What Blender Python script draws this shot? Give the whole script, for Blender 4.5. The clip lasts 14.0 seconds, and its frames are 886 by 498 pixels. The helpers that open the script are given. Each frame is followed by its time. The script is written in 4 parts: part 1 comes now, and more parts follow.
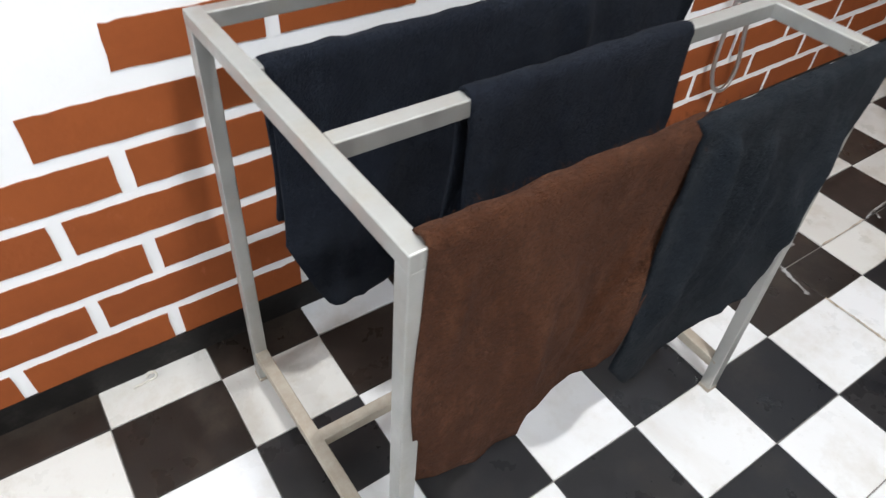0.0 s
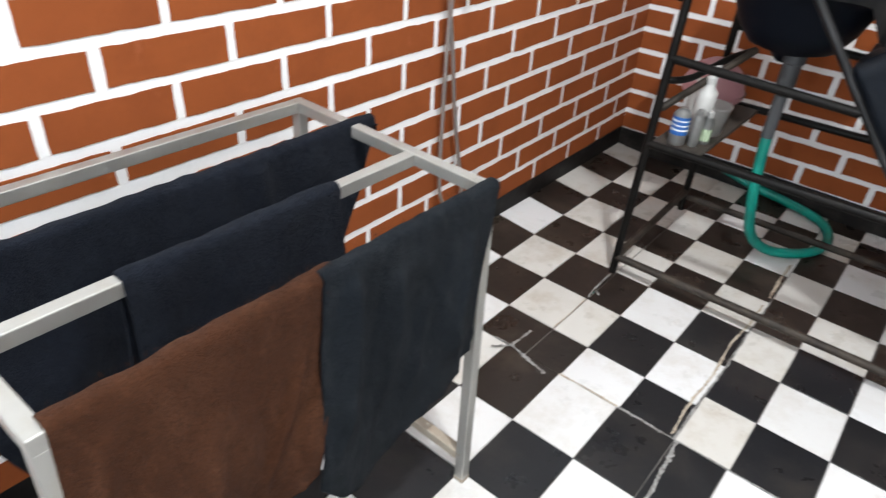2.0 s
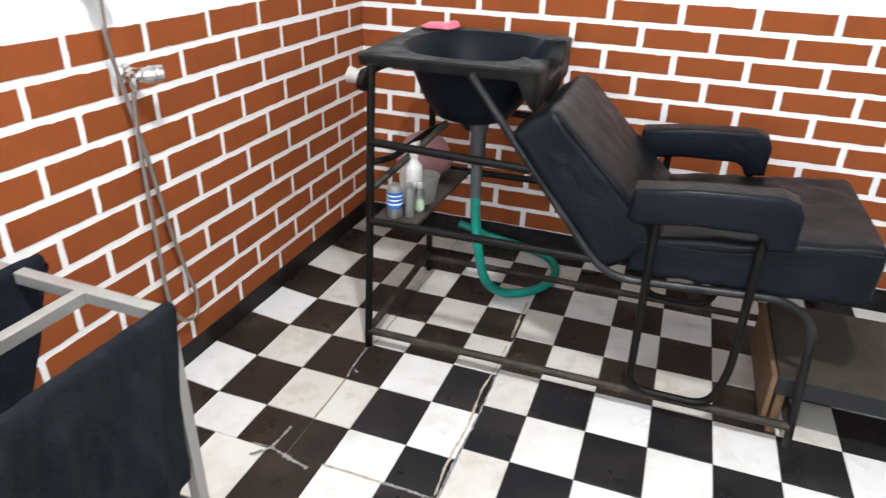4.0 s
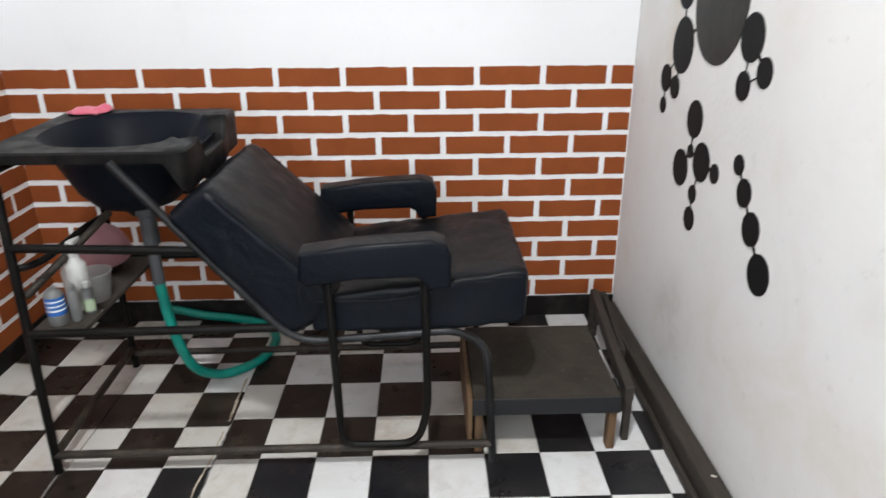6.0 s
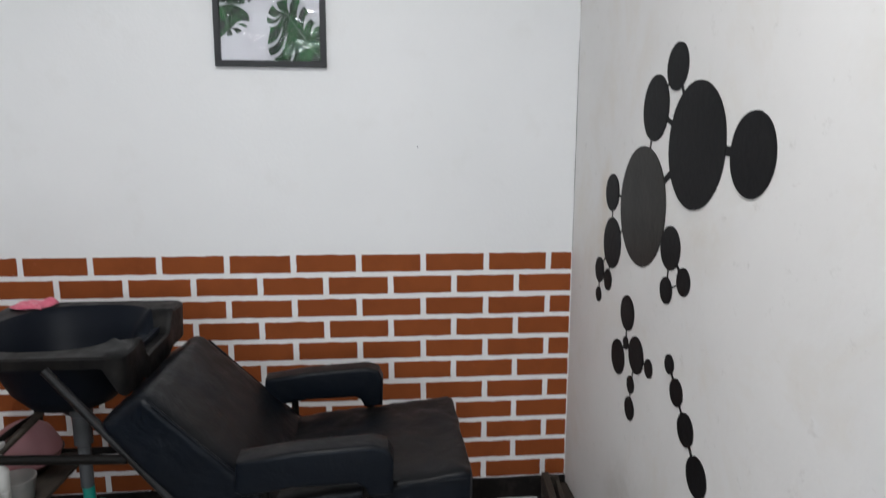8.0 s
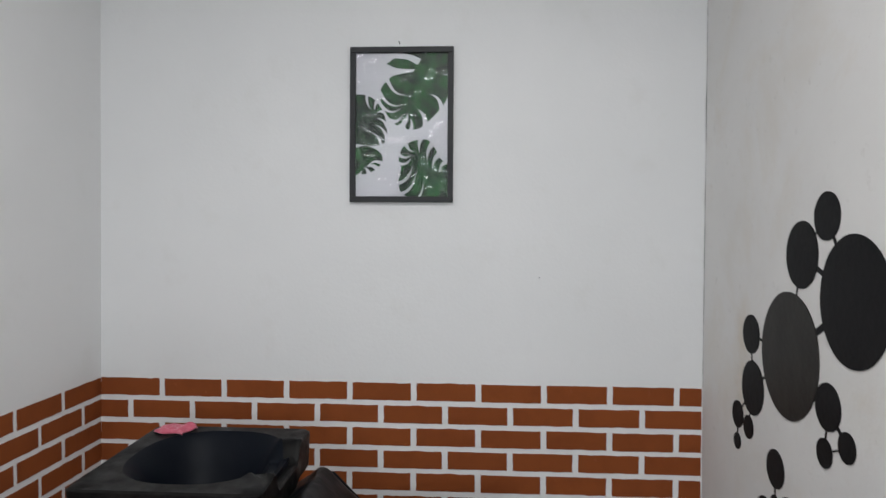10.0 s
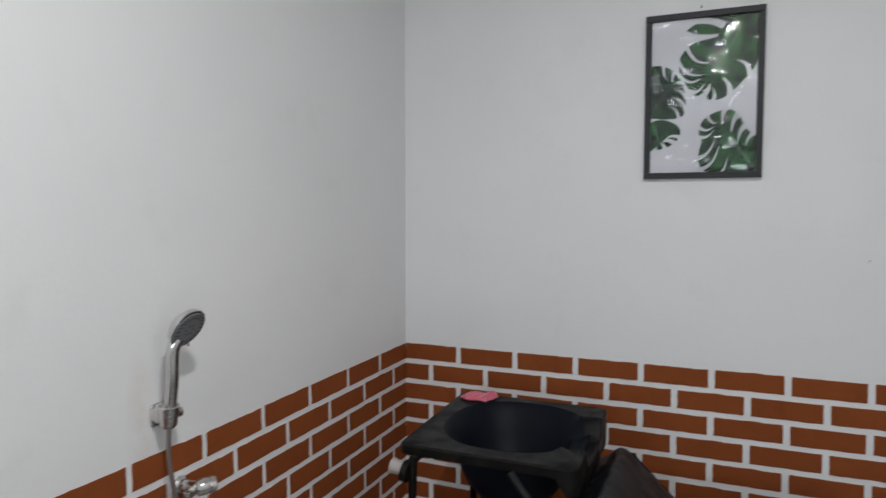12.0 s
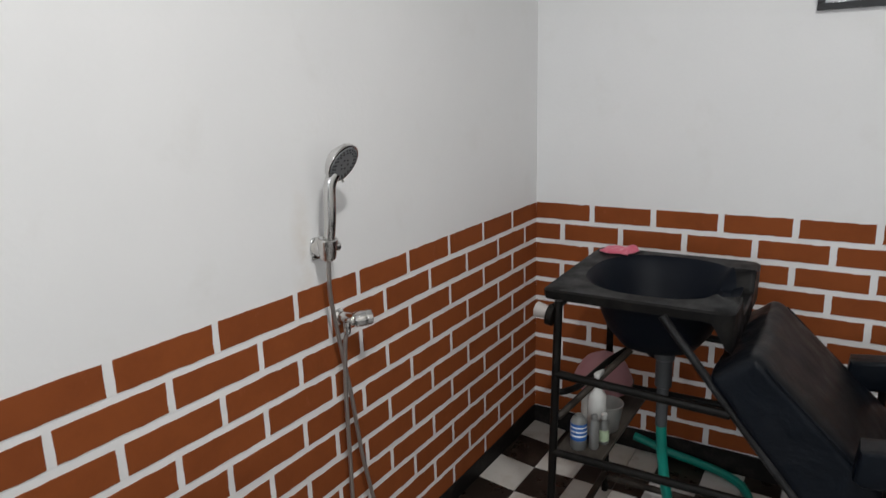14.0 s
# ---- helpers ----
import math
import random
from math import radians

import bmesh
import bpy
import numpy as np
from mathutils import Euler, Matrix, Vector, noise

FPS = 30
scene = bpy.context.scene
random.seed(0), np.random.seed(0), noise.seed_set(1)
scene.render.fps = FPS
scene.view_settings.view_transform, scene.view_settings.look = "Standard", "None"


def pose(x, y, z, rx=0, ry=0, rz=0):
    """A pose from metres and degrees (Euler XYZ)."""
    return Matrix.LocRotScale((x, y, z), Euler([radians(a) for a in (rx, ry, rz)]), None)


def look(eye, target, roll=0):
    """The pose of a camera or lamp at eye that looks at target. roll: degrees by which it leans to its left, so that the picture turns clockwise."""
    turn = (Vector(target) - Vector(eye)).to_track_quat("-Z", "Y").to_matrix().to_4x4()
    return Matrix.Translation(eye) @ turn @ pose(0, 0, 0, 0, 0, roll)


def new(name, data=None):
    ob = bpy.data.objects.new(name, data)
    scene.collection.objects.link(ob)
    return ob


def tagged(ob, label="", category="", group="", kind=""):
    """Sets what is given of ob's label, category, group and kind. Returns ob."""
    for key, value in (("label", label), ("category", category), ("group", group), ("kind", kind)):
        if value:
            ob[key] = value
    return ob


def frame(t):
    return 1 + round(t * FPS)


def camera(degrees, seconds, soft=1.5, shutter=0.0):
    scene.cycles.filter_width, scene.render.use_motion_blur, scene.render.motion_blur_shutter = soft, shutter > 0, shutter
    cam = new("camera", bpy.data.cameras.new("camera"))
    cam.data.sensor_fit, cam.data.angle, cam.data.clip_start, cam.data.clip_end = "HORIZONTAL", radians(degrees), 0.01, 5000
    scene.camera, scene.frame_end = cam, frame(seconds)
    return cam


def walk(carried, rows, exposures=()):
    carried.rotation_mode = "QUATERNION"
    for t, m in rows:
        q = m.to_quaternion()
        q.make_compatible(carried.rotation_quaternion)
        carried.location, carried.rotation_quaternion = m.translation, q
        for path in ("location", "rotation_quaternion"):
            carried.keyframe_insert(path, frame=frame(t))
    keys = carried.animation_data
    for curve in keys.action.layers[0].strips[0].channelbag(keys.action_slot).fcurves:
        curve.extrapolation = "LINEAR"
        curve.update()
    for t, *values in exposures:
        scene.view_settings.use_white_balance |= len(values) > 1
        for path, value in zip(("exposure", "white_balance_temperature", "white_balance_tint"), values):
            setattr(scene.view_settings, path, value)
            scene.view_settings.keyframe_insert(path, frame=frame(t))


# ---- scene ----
cam = camera(68.0, 14.0, soft=1.2, shutter=0.5)
PATH = [
    (0, (0.13, 0.041, 1.174), (0.998, 1.184, -0.219), 4.6),
    (0.5, (0.14, -0.029, 1.213), (1.072, 1.168, -0.091), 2.8),
    (1, (0.174, -0.088, 1.255), (1.214, 1.106, 0.033), 2.0),
    (1.5, (0.218, -0.139, 1.288), (1.407, 0.99, 0.143), 3.2),
    (2, (0.259, -0.193, 1.313), (1.587, 0.824, 0.217), 4.4),
    (2.5, (0.292, -0.249, 1.341), (1.746, 0.643, 0.298), 4.9),
    (2.7, (0.3, -0.26, 1.354), (1.804, 0.576, 0.335), 4.8),
    (4.8, (0.416, -0.511, 1.418), (2.197, -0.1, 0.605), -0.0),
    (5, (0.424, -0.542, 1.427), (2.225, -0.206, 0.625), -0.1),
    (5.5, (0.437, -0.624, 1.44), (2.274, -0.493, 0.66), -0.1),
    (6, (0.44, -0.689, 1.447), (2.296, -0.737, 0.704), -0.3),
    (6.5, (0.441, -0.727, 1.492), (2.325, -0.887, 0.839), 0.3),
    (7, (0.433, -0.746, 1.54), (2.342, -0.989, 0.997), 1.2),
    (7.5, (0.432, -0.751, 1.574), (2.367, -0.999, 1.131), 1.2),
    (8, (0.436, -0.739, 1.617), (2.402, -0.916, 1.294), 0.2),
    (8.2, (0.432, -0.729, 1.627), (2.407, -0.889, 1.356), 0.3),
    (10.3, (0.444, -0.615, 1.781), (2.438, -0.458, 1.772), 0.7),
    (10.5, (0.448, -0.605, 1.792), (2.436, -0.387, 1.771), 0.75),
    (11, (0.423, -0.56, 1.797), (2.376, -0.131, 1.766), 0.1),
    (11.5, (0.402, -0.461, 1.797), (2.3, 0.165, 1.729), 0.1),
    (12, (0.387, -0.387, 1.785), (2.223, 0.399, 1.665), 0.0),
    (12.5, (0.374, -0.326, 1.752), (2.148, 0.578, 1.563), -0.3),
    (13, (0.366, -0.292, 1.71), (2.097, 0.668, 1.424), -0.7),
    (13.5, (0.359, -0.267, 1.673), (2.049, 0.735, 1.3), -1.0),
    (14, (0.354, -0.245, 1.635), (2.004, 0.791, 1.186), -1.4),
]
EXPOSURES = [(0, 0.50, 6240, 10), (1.0, 0.56, 6350, 10), (2.5, 0.74, 6310, 10), (5.0, 0.84, 6400, 10), (5.5, 0.54, 6383, 10), (6.0, 0.34, 6367, 10), (6.5, 0.03, 6360, 10), (7.5, -0.28, 6320, 10), (8.2, -0.42, 6330, 10), (10.5, -0.71, 6420, 10), (12.0, -0.84, 6385, 10), (12.7, -0.87, 6410, 10), (14.0, -0.60, 6530, 10)]
walk(cam, [(t, look(eye, target, roll)) for t, eye, target, roll in PATH], EXPOSURES)

# ---------------------------------------------------------------- light
world = bpy.data.worlds.new("world")
world.use_nodes = True
world.node_tree.nodes["Background"].inputs["Color"].default_value = (0.75, 0.85, 1.0, 1)
world.node_tree.nodes["Background"].inputs["Strength"].default_value = 0.6
scene.world = world


def tube_lamp(x, y, z, sx, sy, watts, colour):
    lamp = bpy.data.lights.new("tube_light", "AREA")
    lamp.shape, lamp.size, lamp.size_y = "RECTANGLE", sx, sy
    lamp.energy, lamp.color = watts, colour
    ob = new("tube_light", lamp)
    ob.matrix_world = pose(x, y, z)
    return ob


tube_lamp(0.74, -0.48, 3.30, 0.26, 0.10, 64, (0.99, 0.985, 0.975))
tube_lamp(-2.20, 0.62, 3.30, 1.4, 0.30, 34, (0.93, 0.97, 1.0))
# daylight through the glazed opening in the wall behind
day = bpy.data.lights.new("window_light", "AREA")
day.shape, day.size, day.size_y, day.energy, day.color = "RECTANGLE", 0.50, 0.80, 52, (0.90, 0.95, 1.0)
new("window_light", day).matrix_world = look((-4.16, -0.25, 1.75), (3.2, -0.25, 1.75))

# ---------------------------------------------------------------- materials


class Mat:
    """A node material with a few short-hands."""

    def __init__(self, name, colour, rough=0.6, metal=0.0, coat=0.0, sheen=0.0, spec=0.5):
        self.m = bpy.data.materials.new(name)
        self.m.use_nodes = True
        self.nt = self.m.node_tree
        self.bsdf = self.nt.nodes["Principled BSDF"]
        self.bsdf.inputs["Base Color"].default_value = (*colour, 1)
        self.bsdf.inputs["Roughness"].default_value = rough
        self.bsdf.inputs["Metallic"].default_value = metal
        self.bsdf.inputs["Coat Weight"].default_value = coat
        self.bsdf.inputs["Sheen Weight"].default_value = sheen
        self.bsdf.inputs["Specular IOR Level"].default_value = spec
        self.colour = None
        self.flat = (*colour, 1)
        self.height = None
        self.texco = self.nt.nodes.new("ShaderNodeTexCoord")
        self.object_info = None

    def noise(self, scale, detail=4.0, rough=0.55, stretch=(1, 1, 1), distort=0.0, space="Object", shift=False):
        mapping = self.nt.nodes.new("ShaderNodeMapping")
        mapping.inputs["Scale"].default_value = stretch
        self.nt.links.new(self.texco.outputs[space], mapping.inputs["Vector"])
        tex = self.nt.nodes.new("ShaderNodeTexNoise")
        tex.noise_dimensions = "4D" if shift else "3D"
        tex.inputs["Scale"].default_value = scale
        tex.inputs["Detail"].default_value = detail
        tex.inputs["Roughness"].default_value = rough
        tex.inputs["Distortion"].default_value = distort
        self.nt.links.new(mapping.outputs["Vector"], tex.inputs["Vector"])
        if shift:
            mul = self.nt.nodes.new("ShaderNodeMath")
            mul.operation = "MULTIPLY"
            mul.inputs[1].default_value = 37.0
            self.nt.links.new(self.random(), mul.inputs[0])
            self.nt.links.new(mul.outputs[0], tex.inputs["W"])
        return tex.outputs["Fac"]

    def random(self):
        if self.object_info is None:
            self.object_info = self.nt.nodes.new("ShaderNodeObjectInfo")
        return self.object_info.outputs["Random"]

    def ramp(self, fac, lo, hi):
        r = self.nt.nodes.new("ShaderNodeMapRange")
        r.inputs["From Min"].default_value = lo
        r.inputs["From Max"].default_value = hi
        self.nt.links.new(fac, r.inputs["Value"])
        return r.outputs["Result"]

    def times(self, a, b):
        n = self.nt.nodes.new("ShaderNodeMath")
        n.operation = "MULTIPLY"
        self.nt.links.new(a, n.inputs[0])
        if isinstance(b, (int, float)):
            n.inputs[1].default_value = b
        else:
            self.nt.links.new(b, n.inputs[1])
        return n.outputs[0]

    def blend(self, fac, colour):
        """Lays a second colour over what is there, by fac."""
        mix = self.nt.nodes.new("ShaderNodeMix")
        mix.data_type = "RGBA"
        if self.colour is None:
            mix.inputs["A"].default_value = self.flat
        else:
            self.nt.links.new(self.colour, mix.inputs["A"])
        mix.inputs["B"].default_value = (*colour, 1)
        self.nt.links.new(fac, mix.inputs["Factor"])
        self.colour = mix.outputs["Result"]
        self.nt.links.new(self.colour, self.bsdf.inputs["Base Color"])
        return self

    def spot(self, at, size):
        """1 at a place, falling to 0 over an ellipsoid of that size."""
        mapping = self.nt.nodes.new("ShaderNodeMapping")
        mapping.inputs["Location"].default_value = [-a / w for a, w in zip(at, size)]
        mapping.inputs["Scale"].default_value = [1 / w for w in size]
        self.nt.links.new(self.texco.outputs["Object"], mapping.inputs["Vector"])
        far = self.nt.nodes.new("ShaderNodeVectorMath")
        far.operation = "LENGTH"
        self.nt.links.new(mapping.outputs["Vector"], far.inputs[0])
        return self.ramp(far.outputs["Value"], 1.0, 0.0)

    def rough(self, fac, lo, hi):
        r = self.nt.nodes.new("ShaderNodeMapRange")
        r.inputs["From Min"].default_value = 0.3
        r.inputs["From Max"].default_value = 0.7
        r.inputs["To Min"].default_value = lo
        r.inputs["To Max"].default_value = hi
        self.nt.links.new(fac, r.inputs["Value"])
        self.nt.links.new(r.outputs["Result"], self.bsdf.inputs["Roughness"])
        return self

    def bump(self, fac, depth, strength=1.0):
        b = self.nt.nodes.new("ShaderNodeBump")
        b.inputs["Strength"].default_value = strength
        b.inputs["Distance"].default_value = depth
        self.nt.links.new(fac, b.inputs["Height"])
        if self.height is not None:
            self.nt.links.new(self.height, b.inputs["Normal"])
        self.height = b.outputs["Normal"]
        self.nt.links.new(self.height, self.bsdf.inputs["Normal"])
        return self


# white wall paint
k = Mat("white_wall_paint", (0.83, 0.83, 0.83), 0.55)
k.blend(k.ramp(k.noise(1.1, 5), 0.35, 0.75), (0.78, 0.785, 0.785))
k.blend(k.times(k.ramp(k.noise(5.0, 6, 0.6), 0.58, 0.8), 0.35), (0.71, 0.70, 0.67))
# damp ochre stain behind the shower holder
k.blend(k.times(k.times(k.spot((1.640, 1.017, 1.21), (0.055, 0.3, 0.24)), k.ramp(k.noise(12, 5, 0.6), 0.30, 0.60)), 0.4), (0.60, 0.51, 0.40))
k.bump(k.noise(70, 3), 0.0012, 0.5).bump(k.noise(5, 4), 0.004, 0.4)
WALL = k.m
# the side wall is older paint with yellow and grey stains
k = Mat("stained_wall_paint", (0.79, 0.78, 0.765), 0.6)
k.blend(k.ramp(k.noise(1.3, 6, 0.6), 0.4, 0.7), (0.735, 0.725, 0.71))
k.blend(k.times(k.ramp(k.noise(2.6, 7, 0.65, distort=0.6), 0.50, 0.72), 0.45), (0.68, 0.62, 0.53))
for cx, cz, wide, high, power, tone in ((2.80, 1.34, 0.10, 0.26, 0.75, (0.62, 0.52, 0.38)), (2.52, 0.34, 0.22, 0.24, 0.55, (0.47, 0.44, 0.40)), (2.10, 0.42, 0.38, 0.22, 0.45, (0.62, 0.55, 0.46)),
                                        (1.55, 0.50, 0.45, 0.20, 0.40, (0.64, 0.57, 0.47)), (2.05, 1.36, 0.20, 0.12, 0.35, (0.66, 0.60, 0.50)), (1.20, 1.05, 0.50, 0.40, 0.35, (0.66, 0.67, 0.70))):
    k.blend(k.times(k.times(k.spot((cx, -1.557, cz), (wide, 1.0, high)), k.ramp(k.noise(9, 6, 0.65, distort=0.5), 0.30, 0.62)), power), tone)
k.blend(k.times(k.ramp(k.noise(22, 5, 0.7), 0.62, 0.75), 0.5), (0.5, 0.48, 0.45))
k.bump(k.noise(45, 4), 0.002, 0.6).bump(k.noise(4, 4), 0.006, 0.4)
SIDE_WALL = k.m
# brown brick paint
k = Mat("brown_brick_paint", (0.268, 0.072, 0.020), 0.75, spec=0.12)
k.blend(k.times(k.random(), 0.55), (0.228, 0.060, 0.018))
k.blend(k.ramp(k.noise(6, 6, 0.65, shift=True), 0.45, 0.8), (0.205, 0.053, 0.016))
k.blend(k.times(k.ramp(k.noise(26, 5, 0.7, stretch=(1, 1, 0.5), shift=True), 0.62, 0.74), 0.5), (0.36, 0.12, 0.055))
k.bump(k.noise(60, 4), 0.0015, 0.6)
BRICK = k.m
# black skirting paint
k = Mat("black_skirting_paint", (0.009, 0.008, 0.0075), 0.55, spec=0.18)
k.blend(k.times(k.ramp(k.noise(9, 7, 0.7), 0.5, 0.75), 0.6), (0.06, 0.052, 0.045))
k.bump(k.noise(30, 5), 0.003, 0.6)
SKIRT = k.m


def tile_mat(name, base, shade, stain, amount):
    k = Mat(name, base, 0.3, spec=0.35)
    k.blend(k.times(k.random(), 0.6), shade)
    k.blend(k.times(k.ramp(k.noise(7, 7, 0.68, shift=True), 0.5, 0.82), amount), stain)
    k.blend(k.times(k.ramp(k.noise(38, 6, 0.75, shift=True), 0.60, 0.75), 0.55 * amount), stain)
    k.blend(k.times(k.ramp(k.noise(2.4, 5, 0.6, stretch=(1, 0.5, 1), distort=1.5, shift=True), 0.52, 0.7), 0.4 * amount), stain)
    k.rough(k.noise(11, 5, 0.6, shift=True), 0.2, 0.5)
    k.bump(k.noise(55, 4, shift=True), 0.0008, 0.5)
    return k.m


TILE_WHITE = tile_mat("white_floor_tile", (0.66, 0.66, 0.66), (0.57, 0.56, 0.54), (0.40, 0.35, 0.28), 0.7)
TILE_BLACK = tile_mat("black_floor_tile", (0.010, 0.0105, 0.0125), (0.016, 0.0145, 0.014), (0.055, 0.046, 0.038), 0.55)
TILE_BROWN = tile_mat("dusty_black_floor_tile", (0.0135, 0.0100, 0.0080), (0.024, 0.0165, 0.012), (0.075, 0.058, 0.043), 0.7)
# stained white; its darker base also holds some shade under the basin
TILE_OLD_SHADED = tile_mat("stained_shaded_white_floor_tile", (0.58, 0.565, 0.53), (0.50, 0.48, 0.44), (0.34, 0.28, 0.20), 0.85)
k = Mat("cement_grout", (0.16, 0.15, 0.14), 0.9)
k.blend(k.ramp(k.noise(14, 6), 0.4, 0.7), (0.30, 0.28, 0.25))
GROUT = k.m
k = Mat("pale_crack_filler", (0.27, 0.265, 0.255), 0.9)
k.blend(k.ramp(k.noise(34, 6, 0.75), 0.44, 0.58), (0.13, 0.122, 0.112))
FILLER = k.m
k = Mat("beige_joint_filler", (0.44, 0.38, 0.30), 0.9)
k.blend(k.ramp(k.noise(40, 6, 0.7), 0.45, 0.62), (0.27, 0.22, 0.17))
BEIGE = k.m

# brushed square steel tube
k = Mat("galvanised_tube", (0.43, 0.425, 0.40), 0.42, 0.75)
k.blend(k.times(k.ramp(k.noise(18, 6, 0.7, stretch=(1, 1, 1)), 0.5, 0.75), 0.6), (0.40, 0.36, 0.29))
k.rough(k.noise(25, 5), 0.32, 0.6)
k.bump(k.noise(90, 3), 0.0006, 0.4)
STEEL = k.m
k = Mat("dusty_tube", (0.33, 0.28, 0.22), 0.65, 0.25)
k.blend(k.ramp(k.noise(20, 6, 0.7), 0.4, 0.7), (0.42, 0.38, 0.31))
DUSTY = k.m


def towel_mat(name, base, light, dark):
    k = Mat(name, base, 1.0, sheen=0.02, spec=0.08)
    k.bsdf.inputs["Sheen Roughness"].default_value = 0.5
    k.blend(k.ramp(k.noise(4, 5, 0.6), 0.45, 0.75), light)
    k.blend(k.times(k.ramp(k.noise(13, 6, 0.7, distort=0.6), 0.5, 0.72), 0.45), dark)
    k.blend(k.times(k.ramp(k.noise(28, 5, 0.75, stretch=(1, 1, 0.45)), 0.50, 0.64), 0.8), light)
    k.blend(k.times(k.ramp(k.noise(95, 4, 0.7), 0.50, 0.66), 0.5), dark)
    k.blend(k.times(k.ramp(k.noise(240, 2, 0.6), 0.5, 0.68), 0.55), dark)
    k.blend(k.times(k.ramp(k.noise(75, 5, 0.8), 0.68, 0.75), 0.7), (0.13, 0.115, 0.10))
    k.bump(k.noise(300, 3, 0.7), 0.006, 1.0).bump(k.noise(45, 5, 0.6), 0.006, 0.8)
    return k.m


TOWEL_NAVY = towel_mat("navy_terry", (0.0074, 0.0098, 0.0160), (0.0130, 0.0165, 0.0245), (0.0038, 0.0050, 0.0082))
TOWEL_GREY = towel_mat("charcoal_terry", (0.0088, 0.0120, 0.0160), (0.0190, 0.0225, 0.0265), (0.005, 0.007, 0.0095))
TOWEL_BROWN = towel_mat("brown_terry", (0.060, 0.0225, 0.0105), (0.092, 0.038, 0.019), (0.030, 0.0112, 0.0055))

# black vinyl with dust specks; upward faces are set paler and browner
k = Mat("black_vinyl", (0.0026, 0.0045, 0.0080), 0.36, spec=0.16)
k.blend(k.times(k.ramp(k.noise(5, 6, 0.65), 0.45, 0.75), 0.5), (0.0055, 0.0065, 0.0085))
k.blend(k.times(k.ramp(k.noise(60, 5, 0.7), 0.6, 0.75), 0.3), (0.022, 0.0205, 0.019))
k.rough(k.noise(12, 5), 0.28, 0.46)
k.bump(k.noise(160, 2), 0.0008, 0.5).bump(k.noise(9, 4, 0.5, distort=0.8), 0.008, 0.7).bump(k.noise(26, 3, 0.5, stretch=(1, 0.35, 1), distort=1.2), 0.003, 0.25)
# colour follows how far each face points up, broken by noise
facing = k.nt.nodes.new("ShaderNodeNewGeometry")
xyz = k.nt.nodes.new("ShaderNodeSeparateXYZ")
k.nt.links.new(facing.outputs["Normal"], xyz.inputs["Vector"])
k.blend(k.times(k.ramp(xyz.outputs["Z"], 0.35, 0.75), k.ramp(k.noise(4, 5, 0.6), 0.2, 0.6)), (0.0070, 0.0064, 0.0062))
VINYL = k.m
k = Mat("black_frame_paint", (0.0045, 0.004, 0.0036), 0.45, spec=0.14)
k.blend(k.times(k.ramp(k.noise(14, 6, 0.7), 0.5, 0.75), 0.6), (0.016, 0.013, 0.0105))
k.bump(k.noise(60, 4), 0.001, 0.5)
FRAME = k.m
k = Mat("rusty_frame_paint", (0.022, 0.017, 0.013), 0.6, spec=0.3)
k.blend(k.times(k.ramp(k.noise(16, 6, 0.7), 0.45, 0.7), 0.8), (0.068, 0.052, 0.038))
k.bump(k.noise(60, 4), 0.0015, 0.6)
RUSTY = k.m
k = Mat("grey_worn_tube", (0.010, 0.010, 0.0105), 0.34, 0.2, spec=0.25)
k.blend(k.ramp(k.noise(9, 5), 0.5, 0.75), (0.032, 0.032, 0.034))
WORN = k.m
k = Mat("black_basin_plastic", (0.0042, 0.0042, 0.0046), 0.45, spec=0.13)
k.blend(k.times(k.ramp(k.noise(8, 6, 0.7), 0.42, 0.72), 0.75), (0.021, 0.0190, 0.0168))
k.blend(k.times(k.ramp(k.noise(70, 5, 0.75), 0.62, 0.74), 0.4), (0.045, 0.043, 0.040))
k.rough(k.noise(15, 5), 0.3, 0.6)
k.bump(k.noise(120, 3), 0.0006, 0.4)
BASIN = k.m
k = Mat("wet_bowl_plastic", (0.0028, 0.0046, 0.0088), 0.5, spec=0.12)
k.blend(k.times(k.ramp(k.noise(50, 5, 0.75), 0.62, 0.74), 0.3), (0.016, 0.019, 0.022))
BOWL = k.m
PIPE = Mat("grey_pvc", (0.065, 0.068, 0.072), 0.5, spec=0.3).m
k = Mat("green_hose_rubber", (0.0, 0.24, 0.185), 0.35)
k.blend(k.ramp(k.noise(9, 5, 0.6), 0.45, 0.75), (0.005, 0.18, 0.14))
HOSE = k.m
k = Mat("chrome", (0.64, 0.63, 0.615), 0.16, 1.0)
k.rough(k.noise(30, 4), 0.07, 0.22)
CHROME = k.m
k = Mat("chrome_hose", (0.42, 0.385, 0.36), 0.34, 0.9)
CHROME_HOSE = k.m
SPRAY = Mat("spray_plate_plastic", (0.20, 0.21, 0.22), 0.35).m
NOZZLE = Mat("rubber_nozzle", (0.05, 0.05, 0.055), 0.6).m
k = Mat("pink_cloth", (0.56, 0.10, 0.16), 0.9, sheen=0.3)
k.blend(k.ramp(k.noise(45, 5, 0.6), 0.45, 0.7), (0.66, 0.18, 0.24))
k.bump(k.noise(220, 3), 0.003, 0.8)
PINK = k.m
k = Mat("faded_pink_plastic", (0.40, 0.19, 0.21), 0.5)
k.blend(k.ramp(k.noise(14, 5), 0.45, 0.7), (0.42, 0.20, 0.22))
PINK_BOWL = k.m
DARK_BOWL = Mat("dark_plastic", (0.03, 0.022, 0.02), 0.4).m
WHITE_PLASTIC = Mat("white_plastic", (0.52, 0.52, 0.50), 0.22).m
k = Mat("cloudy_plastic", (0.30, 0.305, 0.295), 0.35)
k.blend(k.ramp(k.noise(25, 4), 0.4, 0.7), (0.26, 0.265, 0.26))
